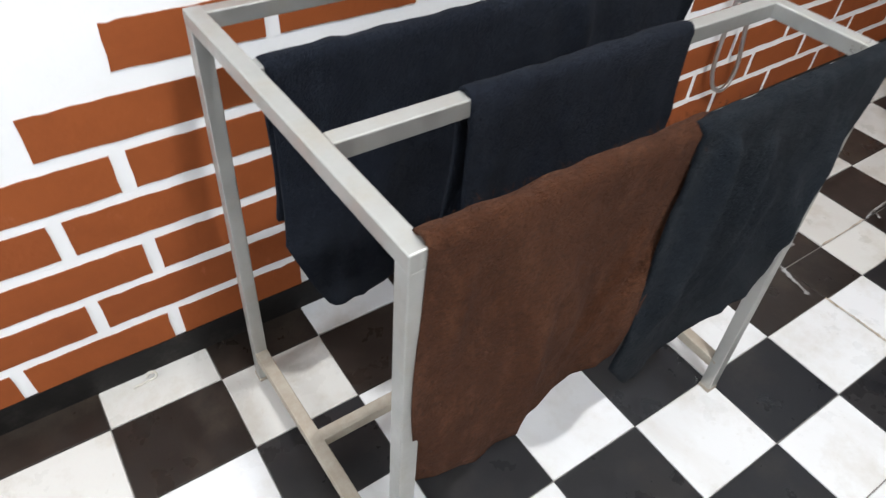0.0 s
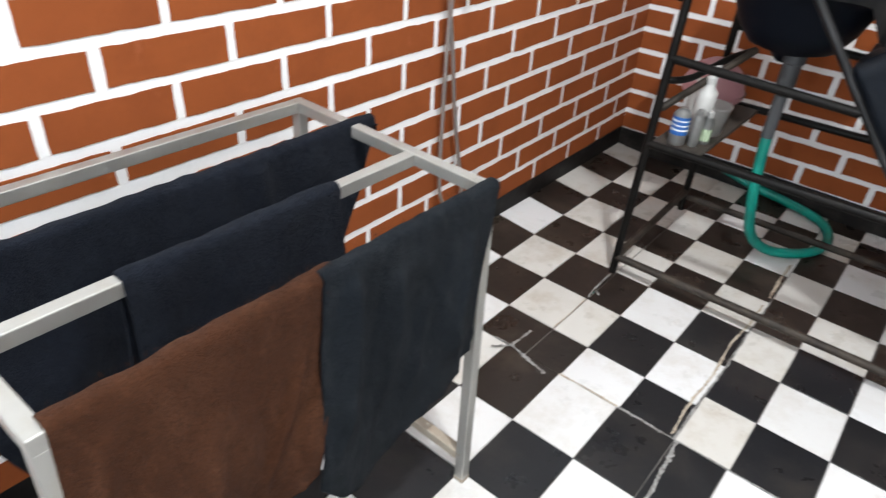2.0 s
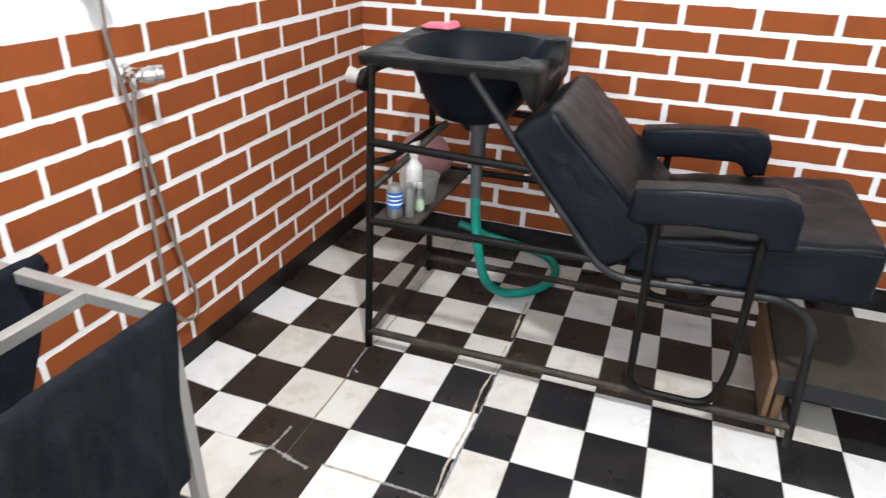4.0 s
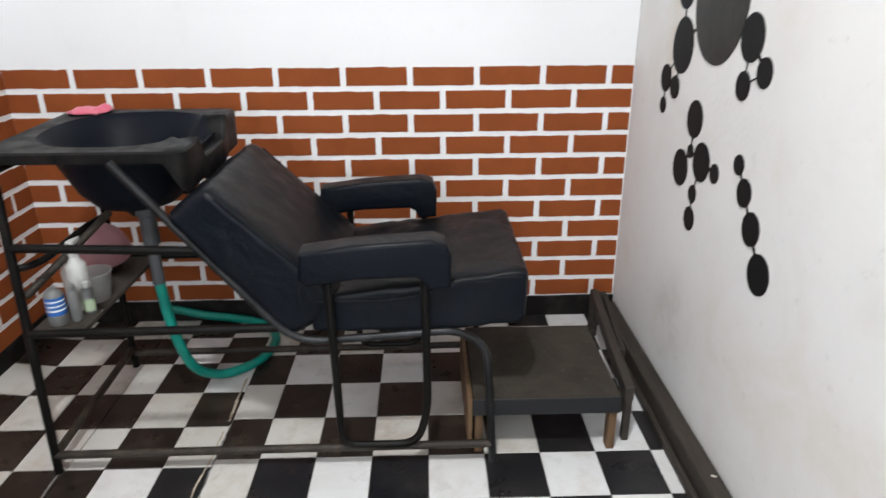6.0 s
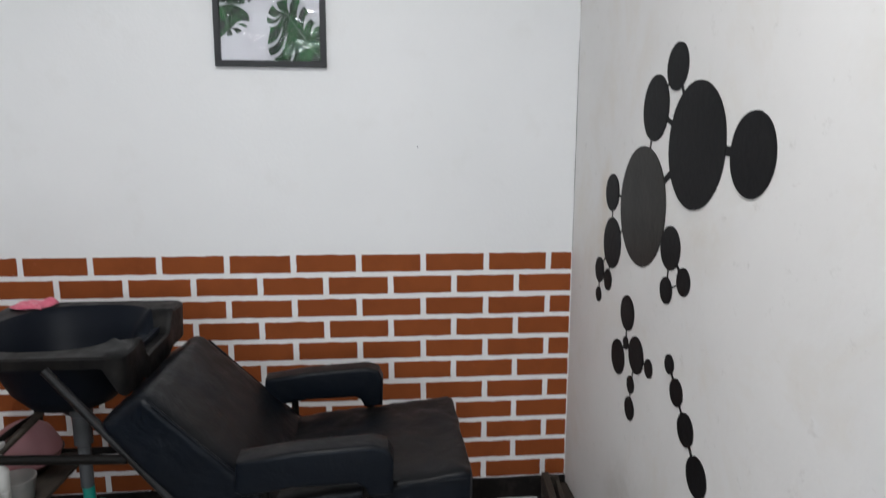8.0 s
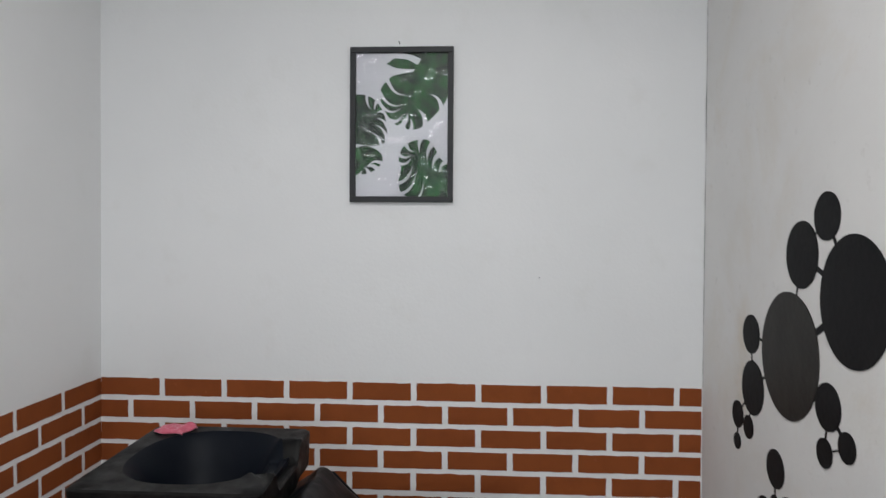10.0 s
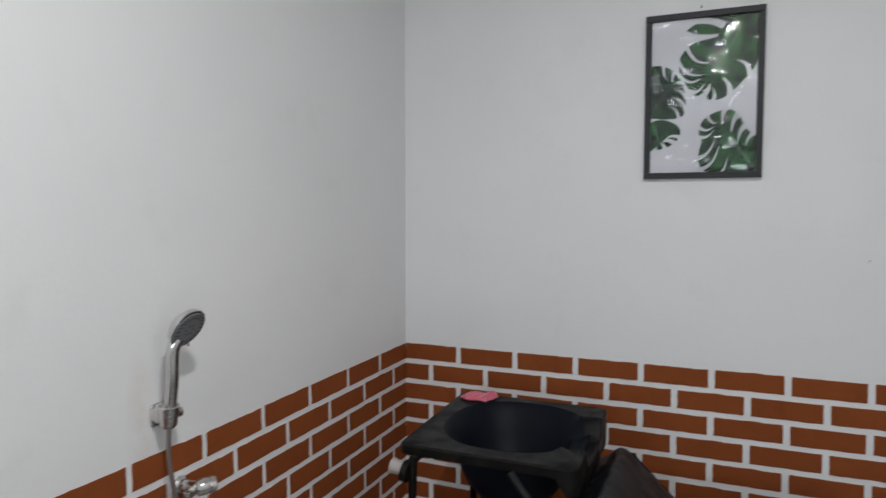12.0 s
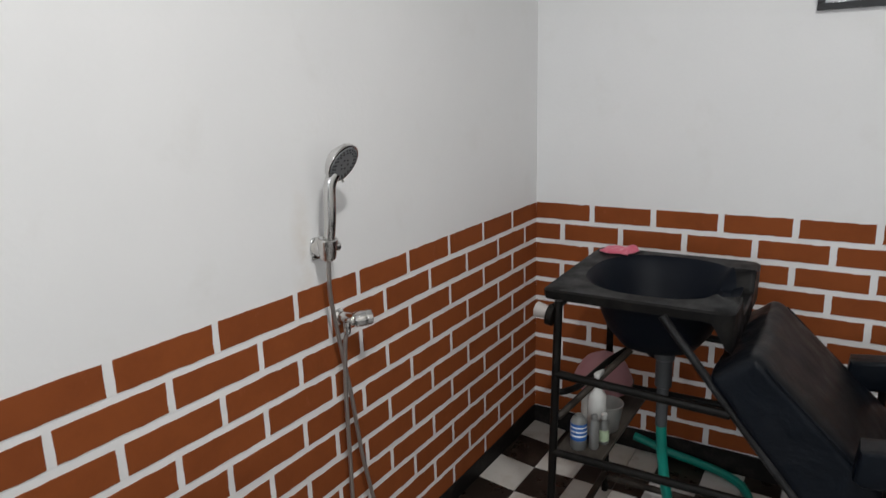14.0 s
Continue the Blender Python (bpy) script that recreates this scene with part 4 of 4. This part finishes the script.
# ---------------------------------------------------------------- shower set
shower = empty("hand_shower", "chrome hand shower in a wall holder with a metal hose", "shower", at=(0, 0, 0))
part("wall_plate", box(1.668, 1.712, YL - 0.010, YL, 1.200, 1.262, 0.006, 3), CHROME, shower, "", True)
part("holder", lathe([(0.024, 0), (0.027, 0.004), (0.027, 0.016), (0.024, 0.030), (0.017, 0.042)], aim((1.690, YL - 0.006, 1.236), (-0.1, -1, -0.05))), CHROME, shower, "", True)
part("cradle", lathe([(0.018, -0.034), (0.023, -0.028), (0.028, 0.016), (0.029, 0.026), (0.025, 0.029), (0.018, 0.016)], aim((1.683, 0.965, 1.238), (-0.07, -0.12, 1))), CHROME, shower, "", True)
part("knuckle", lathe([(0.010, 0), (0.015, 0.003), (0.015, 0.016), (0.010, 0.020)], aim((1.700, 0.960, 1.240), (1, -0.2, 0))), CHROME, shower, "", True)
foot, neck, headc = Vector((1.683, 0.965, 1.212)), Vector((1.677, 0.938, 1.410)), Vector((1.705, 0.915, 1.472))
part("handle", sweep(smooth_line([foot, foot.lerp(neck, 0.5) + Vector((0, -0.004, 0)), neck, headc + Vector((-0.018, 0.012, -0.026))], 6), [0.0142 + 0.0026 * min(1, i / 8) for i in range(19)], 16), CHROME, shower, "", True)
face = Vector((0.03, -0.87, -0.48))
head = part("head", lathe([(0.014, -0.034), (0.034, -0.027), (0.053, -0.011), (0.057, 0.0), (0.056, 0.006), (0.051, 0.007)], aim(headc, face), 36), CHROME, shower, "round chrome head", True)
part("spray_plate", lathe([(0.050, 0.0055), (0.050, 0.0085), (0.024, 0.0095)], aim(headc, face), 36), SPRAY, head, "grey spray plate", True)
m = aim(headc, face)
for rr, cnt in ((0.044, 24), (0.036, 18), (0.014, 6)):
    bmn = bmesh.new()
    for i in range(cnt):
        a = 2 * math.pi * i / cnt
        sweep([m @ Vector((rr * math.cos(a), rr * math.sin(a), 0.008)), m @ Vector((rr * math.cos(a), rr * math.sin(a), 0.0115))], 0.0022, 8, bm=bmn)
    part("nozzles", bmn, NOZZLE, head, "", True)
down = (Vector((0.45, 0, -1)) - face.normalized() * Vector((0.45, 0, -1)).dot(face.normalized())).normalized()
part("selector", sweep([headc + down * 0.048, headc + down * 0.062, headc + down * 0.070 + face * 0.004], [0.0035, 0.003, 0.0042], 10), CHROME, head, "", True)
hose_pts = [foot, (1.692, 0.975, 1.10), (1.725, 0.985, 0.97), (1.768, 0.985, 0.757), (1.802, 0.985, 0.55), (1.842, 0.985, 0.38), (1.872, 0.985, 0.27), (1.862, 0.986, 0.205),
            (1.825, 0.987, 0.195), (1.780, 0.988, 0.235), (1.752, 0.988, 0.33), (1.748, 0.988, 0.577), (1.744, 0.985, 0.768), (1.742, 0.975, 0.93), (1.745, 0.966, 0.975)]
part("hose", sweep(smooth_line(hose_pts, 10), 0.0065, 10), CHROME_HOSE, shower, "ribbed metal hose", True)

valve = empty("shower_valve", "chrome angle valve on the painted brick wall", "valve", at=(0, 0, 0))
part("rosette", lathe([(0.026, 0), (0.027, 0.003), (0.020, 0.010), (0.014, 0.014)], aim((1.768, YL, 1.005), (0, -1, 0))), CHROME, valve, "", True)
part("body", lathe([(0.017, 0.008), (0.018, 0.010), (0.018, 0.062), (0.012, 0.068)], aim((1.768, YL, 1.005), (0, -1, 0))), CHROME, valve, "", True)
part("handle", lathe([(0.014, 0), (0.021, 0.004), (0.023, 0.010), (0.024, 0.036), (0.0225, 0.038), (0.0225, 0.040), (0.024, 0.042), (0.022, 0.056), (0.017, 0.058)], aim((1.764, 0.958, 1.005), (0.80, -0.58, 0.05))), CHROME, valve, "round chrome knob", True)
part("outlet", lathe([(0.009, 0), (0.011, 0.002), (0.012, 0.018), (0.009, 0.036)], aim((1.745, 0.966, 1.003), (0, 0, -1))), CHROME, valve, "", True)
part("stem", sweep([(1.768, 0.965, 1.005), (1.745, 0.966, 1.002)], 0.010, 14), CHROME, valve, "", True)

# ---------------------------------------------------------------- framed leaf print
PX, PY0, PY1, PZ0, PZ1 = XB, -0.515, -0.078, 1.909, 2.560
pic = empty("framed_print", "dark framed print of green monstera leaves behind glass", "picture", at=(0, 0, 0))
w = 0.024
part("frame_bar", box(PX - 0.022, PX, PY0, PY1, PZ1 - w, PZ1, 0.002), MOULDING, pic)
part("frame_bar", box(PX - 0.022, PX, PY0, PY1, PZ0, PZ0 + w, 0.002), MOULDING, pic)
part("frame_bar", box(PX - 0.022, PX, PY0, PY0 + w, PZ0 + w, PZ1 - w, 0.002), MOULDING, pic)
part("frame_bar", box(PX - 0.022, PX, PY1 - w, PY1, PZ0 + w, PZ1 - w, 0.002), MOULDING, pic)
sheet = part("print", box(PX - 0.006, PX - 0.002, PY0 + w - 0.004, PY1 - w + 0.004, PZ0 + w - 0.004, PZ1 - w + 0.004), PAPER, pic, "pale grey print with green leaves")
IW, IH = PY1 - PY0 - 2 * w, PZ1 - PZ0 - 2 * w


def on_print(u, v, lift):
    """u to the viewer's right, v down, both 0 to 1 inside the frame."""
    u, v = min(1.0, max(0.0, u)), min(1.0, max(0.0, v))
    return (PX - 0.0061 - lift, PY1 - w - u * IW, PZ1 - w - v * IH)


lift = [0.0003]


def flat_shape(name, points, material, label=""):
    """A printed shape: a fan of triangles round its middle, cut off at the edge of the print."""
    bm = bmesh.new()
    mid = sum((Vector(p) for p in points), Vector((0, 0))) / len(points)
    hub = bm.verts.new(on_print(mid.x, mid.y, lift[0]))
    ring_v = [bm.verts.new(on_print(p[0], p[1], lift[0])) for p in points]
    for i, v in enumerate(ring_v):
        w2 = ring_v[(i + 1) % len(ring_v)]
        if (v.co - w2.co).length > 1e-6 and (v.co - hub.co).cross(w2.co - hub.co).length > 1e-9:
            bm.faces.new((hub, v, w2))
    lift[0] += 0.00006
    return part(name, bm, material, sheet, label)


def stroke(name, line, widths, material):
    """A tapering printed stroke along a line of points."""
    n = len(line)
    left, right = [], []
    for i, p in enumerate(line):
        t = line[min(i + 1, n - 1)] - line[max(i - 1, 0)]
        t = Vector((t.x * IW, t.y * IH)).normalized()
        s = Vector((-t.y / IW, t.x / IH)) * IW * 0.42 * widths[i]
        left.append(p + s)
        right.append(p - s)
    bm = bmesh.new()
    a = [bm.verts.new(on_print(p.x, p.y, lift[0])) for p in left]
    b = [bm.verts.new(on_print(p.x, p.y, lift[0])) for p in right]
    for i in range(n - 1):
        if (a[i].co - a[i + 1].co).length > 1e-6 and (a[i].co - b[i].co).length + (a[i + 1].co - b[i + 1].co).length > 1e-6 and (b[i].co - b[i + 1].co).length > 1e-6:
            bm.faces.new((a[i], a[i + 1], b[i + 1], b[i]))
    lift[0] += 0.00006
    part(name, bm, material, sheet)


def leaf(outline, base, tip, slits, veins, material, shade):
    """A monstera blade on the print: its outline, darker lobes, and slits that run in from the edge towards the midrib."""
    curve = smooth_line([(u, v, 0) for u, v in outline + outline[:1]], 6)[:-1]
    edge = [Vector((p.x, p.y)) for p in curve]
    flat_shape("leaf_blade", edge, material, "deep green printed leaf")
    b, t = Vector(base), Vector(tip)
    n = len(edge)
    for k in range(veins):
        e = edge[int((k + 0.35) * n / veins) % n]
        r = b.lerp(t, 0.12 + 0.7 * min(1.0, max(0.0, (e - b).dot(t - b) / (t - b).length_squared)))
        e2 = edge[int((k + 0.80) * n / veins) % n]
        flat_shape("leaf_lobe", [r.lerp(e, 0.10), r.lerp(e, 0.95), r.lerp((e + e2) / 2, 0.98), r.lerp(e2, 0.93)], shade)
    for at, deep, wide in slits:
        e = edge[int(at * n) % n]
        r = b.lerp(t, 0.10 + 0.75 * min(1.0, max(0.0, (e - b).dot(t - b) / (t - b).length_squared)))
        side = Vector((-(r - e).y, (r - e).x)) * 0.12
        line = []
        for i in range(9):
            f = i / 8
            line.append((e + (e - r) * 0.05).lerp(r, f * deep) + side * math.sin(math.pi * f))
        stroke("leaf_slit", line, [wide * (1.25 - 1.15 * (i / 8)) for i in range(9)], PAPER)
    stroke("midrib", [b.lerp(t, i / 6) for i in range(7)], [0.008 * (1 - i / 7) for i in range(7)], LEAF_PALE)


# large leaf hanging from the upper corner, with a loose finger of its own
leaf([(0.62, 0.13), (0.40, 0.16), (0.28, 0.24), (0.27, 0.33), (0.33, 0.42), (0.44, 0.50), (0.52, 0.48), (0.56, 0.53), (0.70, 0.52), (0.86, 0.43), (0.98, 0.33), (1.05, 0.18), (1.02, -0.02), (0.80, -0.02)],
     (0.86, 0.05), (0.54, 0.46), [(0.10, 0.72, 0.040), (0.17, 0.75, 0.040), (0.24, 0.70, 0.036), (0.33, 0.66, 0.050), (0.43, 0.70, 0.070), (0.53, 0.60, 0.045), (0.60, 0.66, 0.060), (0.68, 0.60, 0.050), (0.78, 0.5, 0.04)], 13, LEAF, LEAF_DARK)
flat_shape("leaf_blade", [(0.33, 0.075), (0.42, 0.035), (0.56, 0.045), (0.72, 0.10), (0.60, 0.115), (0.44, 0.105)], LEAF)
flat_shape("leaf_blade", [(0.50, -0.02), (0.62, 0.015), (0.80, 0.07), (0.84, 0.03), (0.74, -0.02)], LEAF_DARK)
# leaf coming in from the edge, half way up
leaf([(-0.06, 0.29), (0.10, 0.29), (0.23, 0.34), (0.31, 0.43), (0.34, 0.53), (0.32, 0.62), (0.20, 0.645), (0.04, 0.635), (-0.08, 0.60)],
     (-0.06, 0.66), (0.24, 0.38), [(0.14, 0.66, 0.034), (0.23, 0.70, 0.036), (0.33, 0.72, 0.034), (0.43, 0.72, 0.034), (0.53, 0.72, 0.034), (0.62, 0.6, 0.03)], 9, LEAF_DARK, LEAF)
# small leaf below it
leaf([(-0.05, 0.67), (0.10, 0.645), (0.22, 0.67), (0.29, 0.715), (0.28, 0.77), (0.20, 0.82), (0.08, 0.845), (-0.05, 0.835)],
     (0.02, 0.655), (0.10, 0.82), [(0.50, 0.80, 0.040), (0.60, 0.85, 0.050), (0.70, 0.85, 0.045), (0.80, 0.6, 0.04)], 6, LEAF, LEAF_DARK)
# leaf in the lower corner
leaf([(0.50, 0.80), (0.47, 0.73), (0.52, 0.655), (0.64, 0.61), (0.78, 0.605), (0.86, 0.66), (0.93, 0.74), (1.04, 0.80), (1.04, 1.03), (0.72, 1.03), (0.52, 0.985), (0.47, 0.90)],
     (0.98, 0.97), (0.62, 0.66), [(0.05, 0.70, 0.036), (0.12, 0.70, 0.036), (0.20, 0.72, 0.040), (0.30, 0.76, 0.050), (0.40, 0.78, 0.060), (0.48, 0.76, 0.060), (0.55, 0.70, 0.050), (0.78, 0.60, 0.036), (0.86, 0.70, 0.040), (0.93, 0.70, 0.040)], 11, LEAF, LEAF_DARK)
gl = part("glass", box(PX - 0.0125, PX - 0.0105, PY0 + w - 0.002, PY1 - w + 0.002, PZ0 + w - 0.002, PZ1 - w + 0.002), GLASS, pic, "glossy glass front")
gl.visible_shadow = False
mark = link("paint_chip", box(PX - 0.0012, PX + 0.001, -0.882, -0.878, 1.592, 1.599, 0.0005), PAPER, wall_east)
nail = tagged(link("nail", sweep([(PX + 0.001, -0.285, 2.578), (PX - 0.012, -0.285, 2.583)], 0.0022, 8), CRACK), "small nail above the picture", "nail")

# ---------------------------------------------------------------- painted bricks of the dado
BH, PITCH, MORTAR = 0.0742, 0.0963, 0.0235


def brick_mesh(length, seed):
    """A flat patch of brick paint with uneven edges, lying in x and z, its face towards -y."""
    n = max(3, round(length / 0.013))
    edge = []
    for i in range(n + 1):
        edge.append((-length / 2 + length * i / n, -BH / 2))
    for i in range(1, 3):
        edge.append((length / 2, -BH / 2 + BH * i / 3))
    for i in range(n + 1):
        edge.append((length / 2 - length * i / n, BH / 2))
    for i in range(1, 3):
        edge.append((-length / 2, BH / 2 - BH * i / 3))
    pts = [(x + 0.0022 * noise.noise(Vector((x * 40, z * 40, seed))), z + 0.0021 * noise.noise(Vector((x * 34, z * 40, seed + 9)))) for x, z in edge]
    pts = [(x, z - 0.0028 * max(0.0, noise.noise(Vector((x * 60, seed * 3, 1))) - 0.2) / 0.5) if z > BH * 0.4 else (x, z) for x, z in pts]
    k = len(pts)
    verts = [(x, -0.0022, z) for x, z in pts] + [(x, 0.001, z) for x, z in pts]
    faces = [tuple(range(k))] + [(i, i + k, (i + 1) % k + k, (i + 1) % k) for i in range(k)]
    me = bpy.data.meshes.new("brick")
    me.from_pydata(verts, [], faces)
    me.materials.append(BRICK)
    return me


BRICK_MESHES = {}


def brick(length, n):
    key = (round(length, 2), n % 5)
    if key not in BRICK_MESHES:
        BRICK_MESHES[key] = brick_mesh(round(length, 2), len(BRICK_MESHES) * 2.7)
    return BRICK_MESHES[key]


count = 0
# end wall: even courses and odd courses half a brick apart
for c in range(11):
    first = 0.743 if c % 2 == 0 else 0.609
    joints = [first - 0.2743 * i for i in range(9)]
    joints = [j for j in [first + 0.2743] + joints if YR + 0.05 < j < YL - 0.03]
    ends = [YL + MORTAR / 2 - 0.002] + joints + [YR - MORTAR / 2 + 0.004]
    for a, b in zip(ends, ends[1:]):
        L = a - b - MORTAR
        if L < 0.02:
            continue
        ob = new("brick", brick(L, count))
        ob.parent = wall_east
        ob.matrix_basis = pose(XB, (a + b) / 2, 1.141 - BH / 2 - c * PITCH + random.uniform(-0.0015, 0.0015), 0, random.uniform(-0.25, 0.25), -90)
        count += 1
# long wall: the upper five courses sink a little and then run level, the lower ones sink all along, so that one
# joint widens; the bricks lengthen near the entrance and the courses end in steps
def course_top(c, x):
    if c <= 4:
        return 1.141 - 0.018 * min(1.0, (XB - x) / 1.40) - c * PITCH
    return 1.1405 - 0.0335 * (XB - x) / 2.9 - c * PITCH


for c in range(11):
    first = 2.945 if c % 2 == 0 else 2.807
    stop = 0.802 - 0.1415 * c
    joints, j = [], first + 0.2698
    while j > stop + 0.06:
        if j < XB - 0.03:
            joints.append(j)
        j -= 0.2698 if j > 1.02 + 0.04 * (c % 2 == 0) - 0.12 * (c % 2) else 0.2825
    ends = [XB + MORTAR / 2 - 0.002] + joints + [stop - MORTAR / 2]
    for a, b in zip(ends, ends[1:]):
        L = a - b - MORTAR
        if L < 0.02:
            continue
        x = (a + b) / 2
        lean = math.degrees(math.atan((course_top(c, x - 0.1) - course_top(c, x + 0.1)) / 0.2))
        ob = new("brick", brick(L, count))
        ob.parent = wall_north
        ob.matrix_basis = pose(x, YL, course_top(c, x) - BH / 2 + random.uniform(-0.0015, 0.0015), 0, lean + random.uniform(-0.2, 0.2), 0)
        count += 1

# ---------------------------------------------------------------- floor tiles
X_SEAM = 1.589
NEAR_Y = [1.017, 0.918, 0.735, 0.553, 0.372, 0.187, 0.020, -0.118] + [-0.118 - 0.186 * i for i in range(1, 8)] + [YR]
NEAR_C = [-1, 0, 1, 2, 3, 4, 4, 5, 6, 7, 8, 9, 10, 11, 12]
FAR_Y = [1.012, 0.843, 0.660, 0.490, 0.367, 0.180, 0.020, -0.125] + [-0.125 - 0.186 * i for i in range(1, 8)] + [YR]
FAR_C = [0, 1, 2, 2, 3, 4, 5, 6, 7, 8, 9, 10, 11, 12, 13]
NEAR_X = [1.589, 1.354] + [1.354 - 0.2215 * i for i in range(1, 27)]
FAR_X_LEFT = [1.589, 1.750, 1.964, 2.180, 2.393, 2.606, 2.819, 3.032, XB]
FAR_X_RIGHT = [1.589, 1.800, 2.012, 2.216, 2.433, 2.652, 2.872, 3.090, XB]
GAP = 0.0022
TILE_MESHES = {}


def tile_mesh(sx, sy, mat, variant):
    key = (round(sx, 3), round(sy, 3), mat.name, variant)
    if key in TILE_MESHES:
        return TILE_MESHES[key]
    hx, hy, c = sx / 2, sy / 2, 0.0012
    j = [0.0012 * noise.noise(Vector((i * 1.3, variant * 5.1, sx * 9))) for i in range(8)]
    lo = [(-hx + j[0], -hy + j[1]), (hx + j[2], -hy + j[3]), (hx + j[4], hy + j[5]), (-hx + j[6], hy + j[7])]
    verts = [(x, y, -0.006) for x, y in lo] + [(x, y, -0.001) for x, y in lo] + [(x - math.copysign(c, x), y - math.copysign(c, y), 0.0) for x, y in lo]
    faces = [(8, 9, 10, 11)]
    for a in (0, 4):
        for i in range(4):
            faces.append((a + i, a + (i + 1) % 4, a + 4 + (i + 1) % 4, a + 4 + i))
    me = bpy.data.meshes.new("tile")
    me.from_pydata(verts, [], faces)
    me.materials.append(mat)
    TILE_MESHES[key] = me
    return me


far_v, far_f, far_m = [], [], []
n_tiles = 0
cells = []
for ci, c in enumerate(NEAR_C):
    for i in range(len(NEAR_X) - 1):
        cells.append((NEAR_X[i + 1], NEAR_X[i], NEAR_Y[ci + 1], NEAR_Y[ci], (-i + c) % 2 == 0, False))
for ci, c in enumerate(FAR_C):
    lines = FAR_X_LEFT if ci < 6 else FAR_X_RIGHT
    for i in range(len(lines) - 1):
        cells.append((lines[i], lines[i + 1], FAR_Y[ci + 1], FAR_Y[ci], (i + 1 + c) % 2 == 1, ci in (2, 3, 6)))
for x0, x1, y0, y1, black, old in cells:
    x0 = max(x0, XW)
    if y1 - y0 < 0.02 or x1 - x0 < 0.02:
        continue
    if x0 > -0.42:
        dusty = (y0 > 0.3 and x0 > 1.2) or (x0 > 2.1 and y0 > -1.1) or y1 > 0.80
        mat = (TILE_BROWN if dusty else TILE_BLACK) if black else (TILE_OLD_SHADED if old or dusty and random.random() < 0.65 else TILE_WHITE)
        ob = new("tile", tile_mesh(x1 - x0 - GAP, y1 - y0 - GAP, mat, n_tiles % 3))
        ob.parent = floor
        # the row along the wall has heaved, and its neighbours lie unevenly
        rise = 6.0 if x0 > 1.58 and y0 > 0.80 else 0.0
        loose = 0.7 if x0 > 1.58 and y0 > 0.45 else 0.12
        lift_z = 0.5 * (y1 - y0) * math.sin(radians(rise)) + (0.0012 if loose > 0.5 else 0.0)
        ob.matrix_basis = pose((x0 + x1) / 2, (y0 + y1) / 2, lift_z + 0.0004 * noise.noise(Vector((x0 * 15, y0 * 12, 0))), rise + random.uniform(-loose, loose), random.uniform(-loose, loose), 0)
        n_tiles += 1
    else:
        b = len(far_v)
        far_v += [(x0 + GAP, y0 + GAP, 0), (x1 - GAP, y0 + GAP, 0), (x1 - GAP, y1 - GAP, 0), (x0 + GAP, y1 - GAP, 0)]
        far_f.append((b, b + 1, b + 2, b + 3))
        far_m.append(1 if black else 0)
me = bpy.data.meshes.new("tiles")
me.from_pydata(far_v, [], far_f)
me.materials.append(TILE_WHITE)
me.materials.append(TILE_BLACK)
me.polygons.foreach_set("material_index", far_m)
far = new("tiles", me)
far.parent = floor
tagged(far, kind="stuff")


def crack(pts, width, name="filler", material=FILLER):
    """A thin raised seam of pale filler with ragged edges."""
    line = smooth_line([(x, y, 0.0042 if y > 0.44 else 0.0014) for x, y in pts], 40)
    bm = bmesh.new()
    rows = []
    n = len(line)
    for i, p in enumerate(line):
        t = (line[min(i + 1, n - 1)] - line[max(i - 1, 0)]).normalized()
        s = Vector((-t.y, t.x, 0))
        a = width * (0.12 + 0.8 * abs(noise.noise(p * 16)) + 0.8 * abs(noise.noise(p * 75))) * 0.5
        b = width * (0.12 + 0.8 * abs(noise.noise(p * 16 + Vector((9, 0, 0)))) + 0.8 * abs(noise.noise(p * 75 + Vector((0, 7, 0))))) * 0.5
        rows.append((bm.verts.new(p + s * a), bm.verts.new(p - s * b)))
    for (a, b), (c, d) in zip(rows, rows[1:]):
        bm.faces.new((a, c, d, b))
    ob = link(name, bm, material)
    ob.parent = floor
    return ob


crack([(1.586, 0.60), (1.589, 0.54)], 0.012)
crack([(1.543, 0.580), (1.570, 0.556), (1.590, 0.540)], 0.022)
crack([(1.590, 0.540), (1.640, 0.536), (1.688, 0.534)], 0.016)
crack([(1.591, 0.540), (1.572, 0.470), (1.560, 0.400)], 0.024)
crack([(1.588, 0.372), (1.590, 0.280), (1.589, 0.185)], 0.012, material=BEIGE)
crack([(1.589, 0.182), (1.589, 0.10), (1.588, 0.03)], 0.016)
crack([(1.588, 0.03), (1.589, -0.15), (1.589, -0.4)], 0.008)
crack([(1.22, -0.010), (1.40, -0.002), (1.50, 0.004), (1.585, 0.014)], 0.022)
crack([(1.59, 0.022), (1.78, 0.022), (1.95, 0.018), (2.15, 0.021), (2.4, 0.02)], 0.012)
crack([(1.60, 0.034), (1.75, 0.040), (1.90, 0.034), (2.08, 0.044), (2.20, 0.036), (2.36, 0.034)], 0.015, material=BEIGE)
crack([(2.42, 0.030), (2.55, 0.036), (2.70, 0.034)], 0.018, material=BEIGE)
crack([(1.755, 0.491), (1.85, 0.489), (1.958, 0.491)], 0.009, material=BEIGE)
crack([(1.97, 0.489), (2.02, 0.497), (2.15, 0.502)], 0.014)
crack([(2.004, 0.468), (2.016, 0.482), (2.020, 0.496)], 0.010)
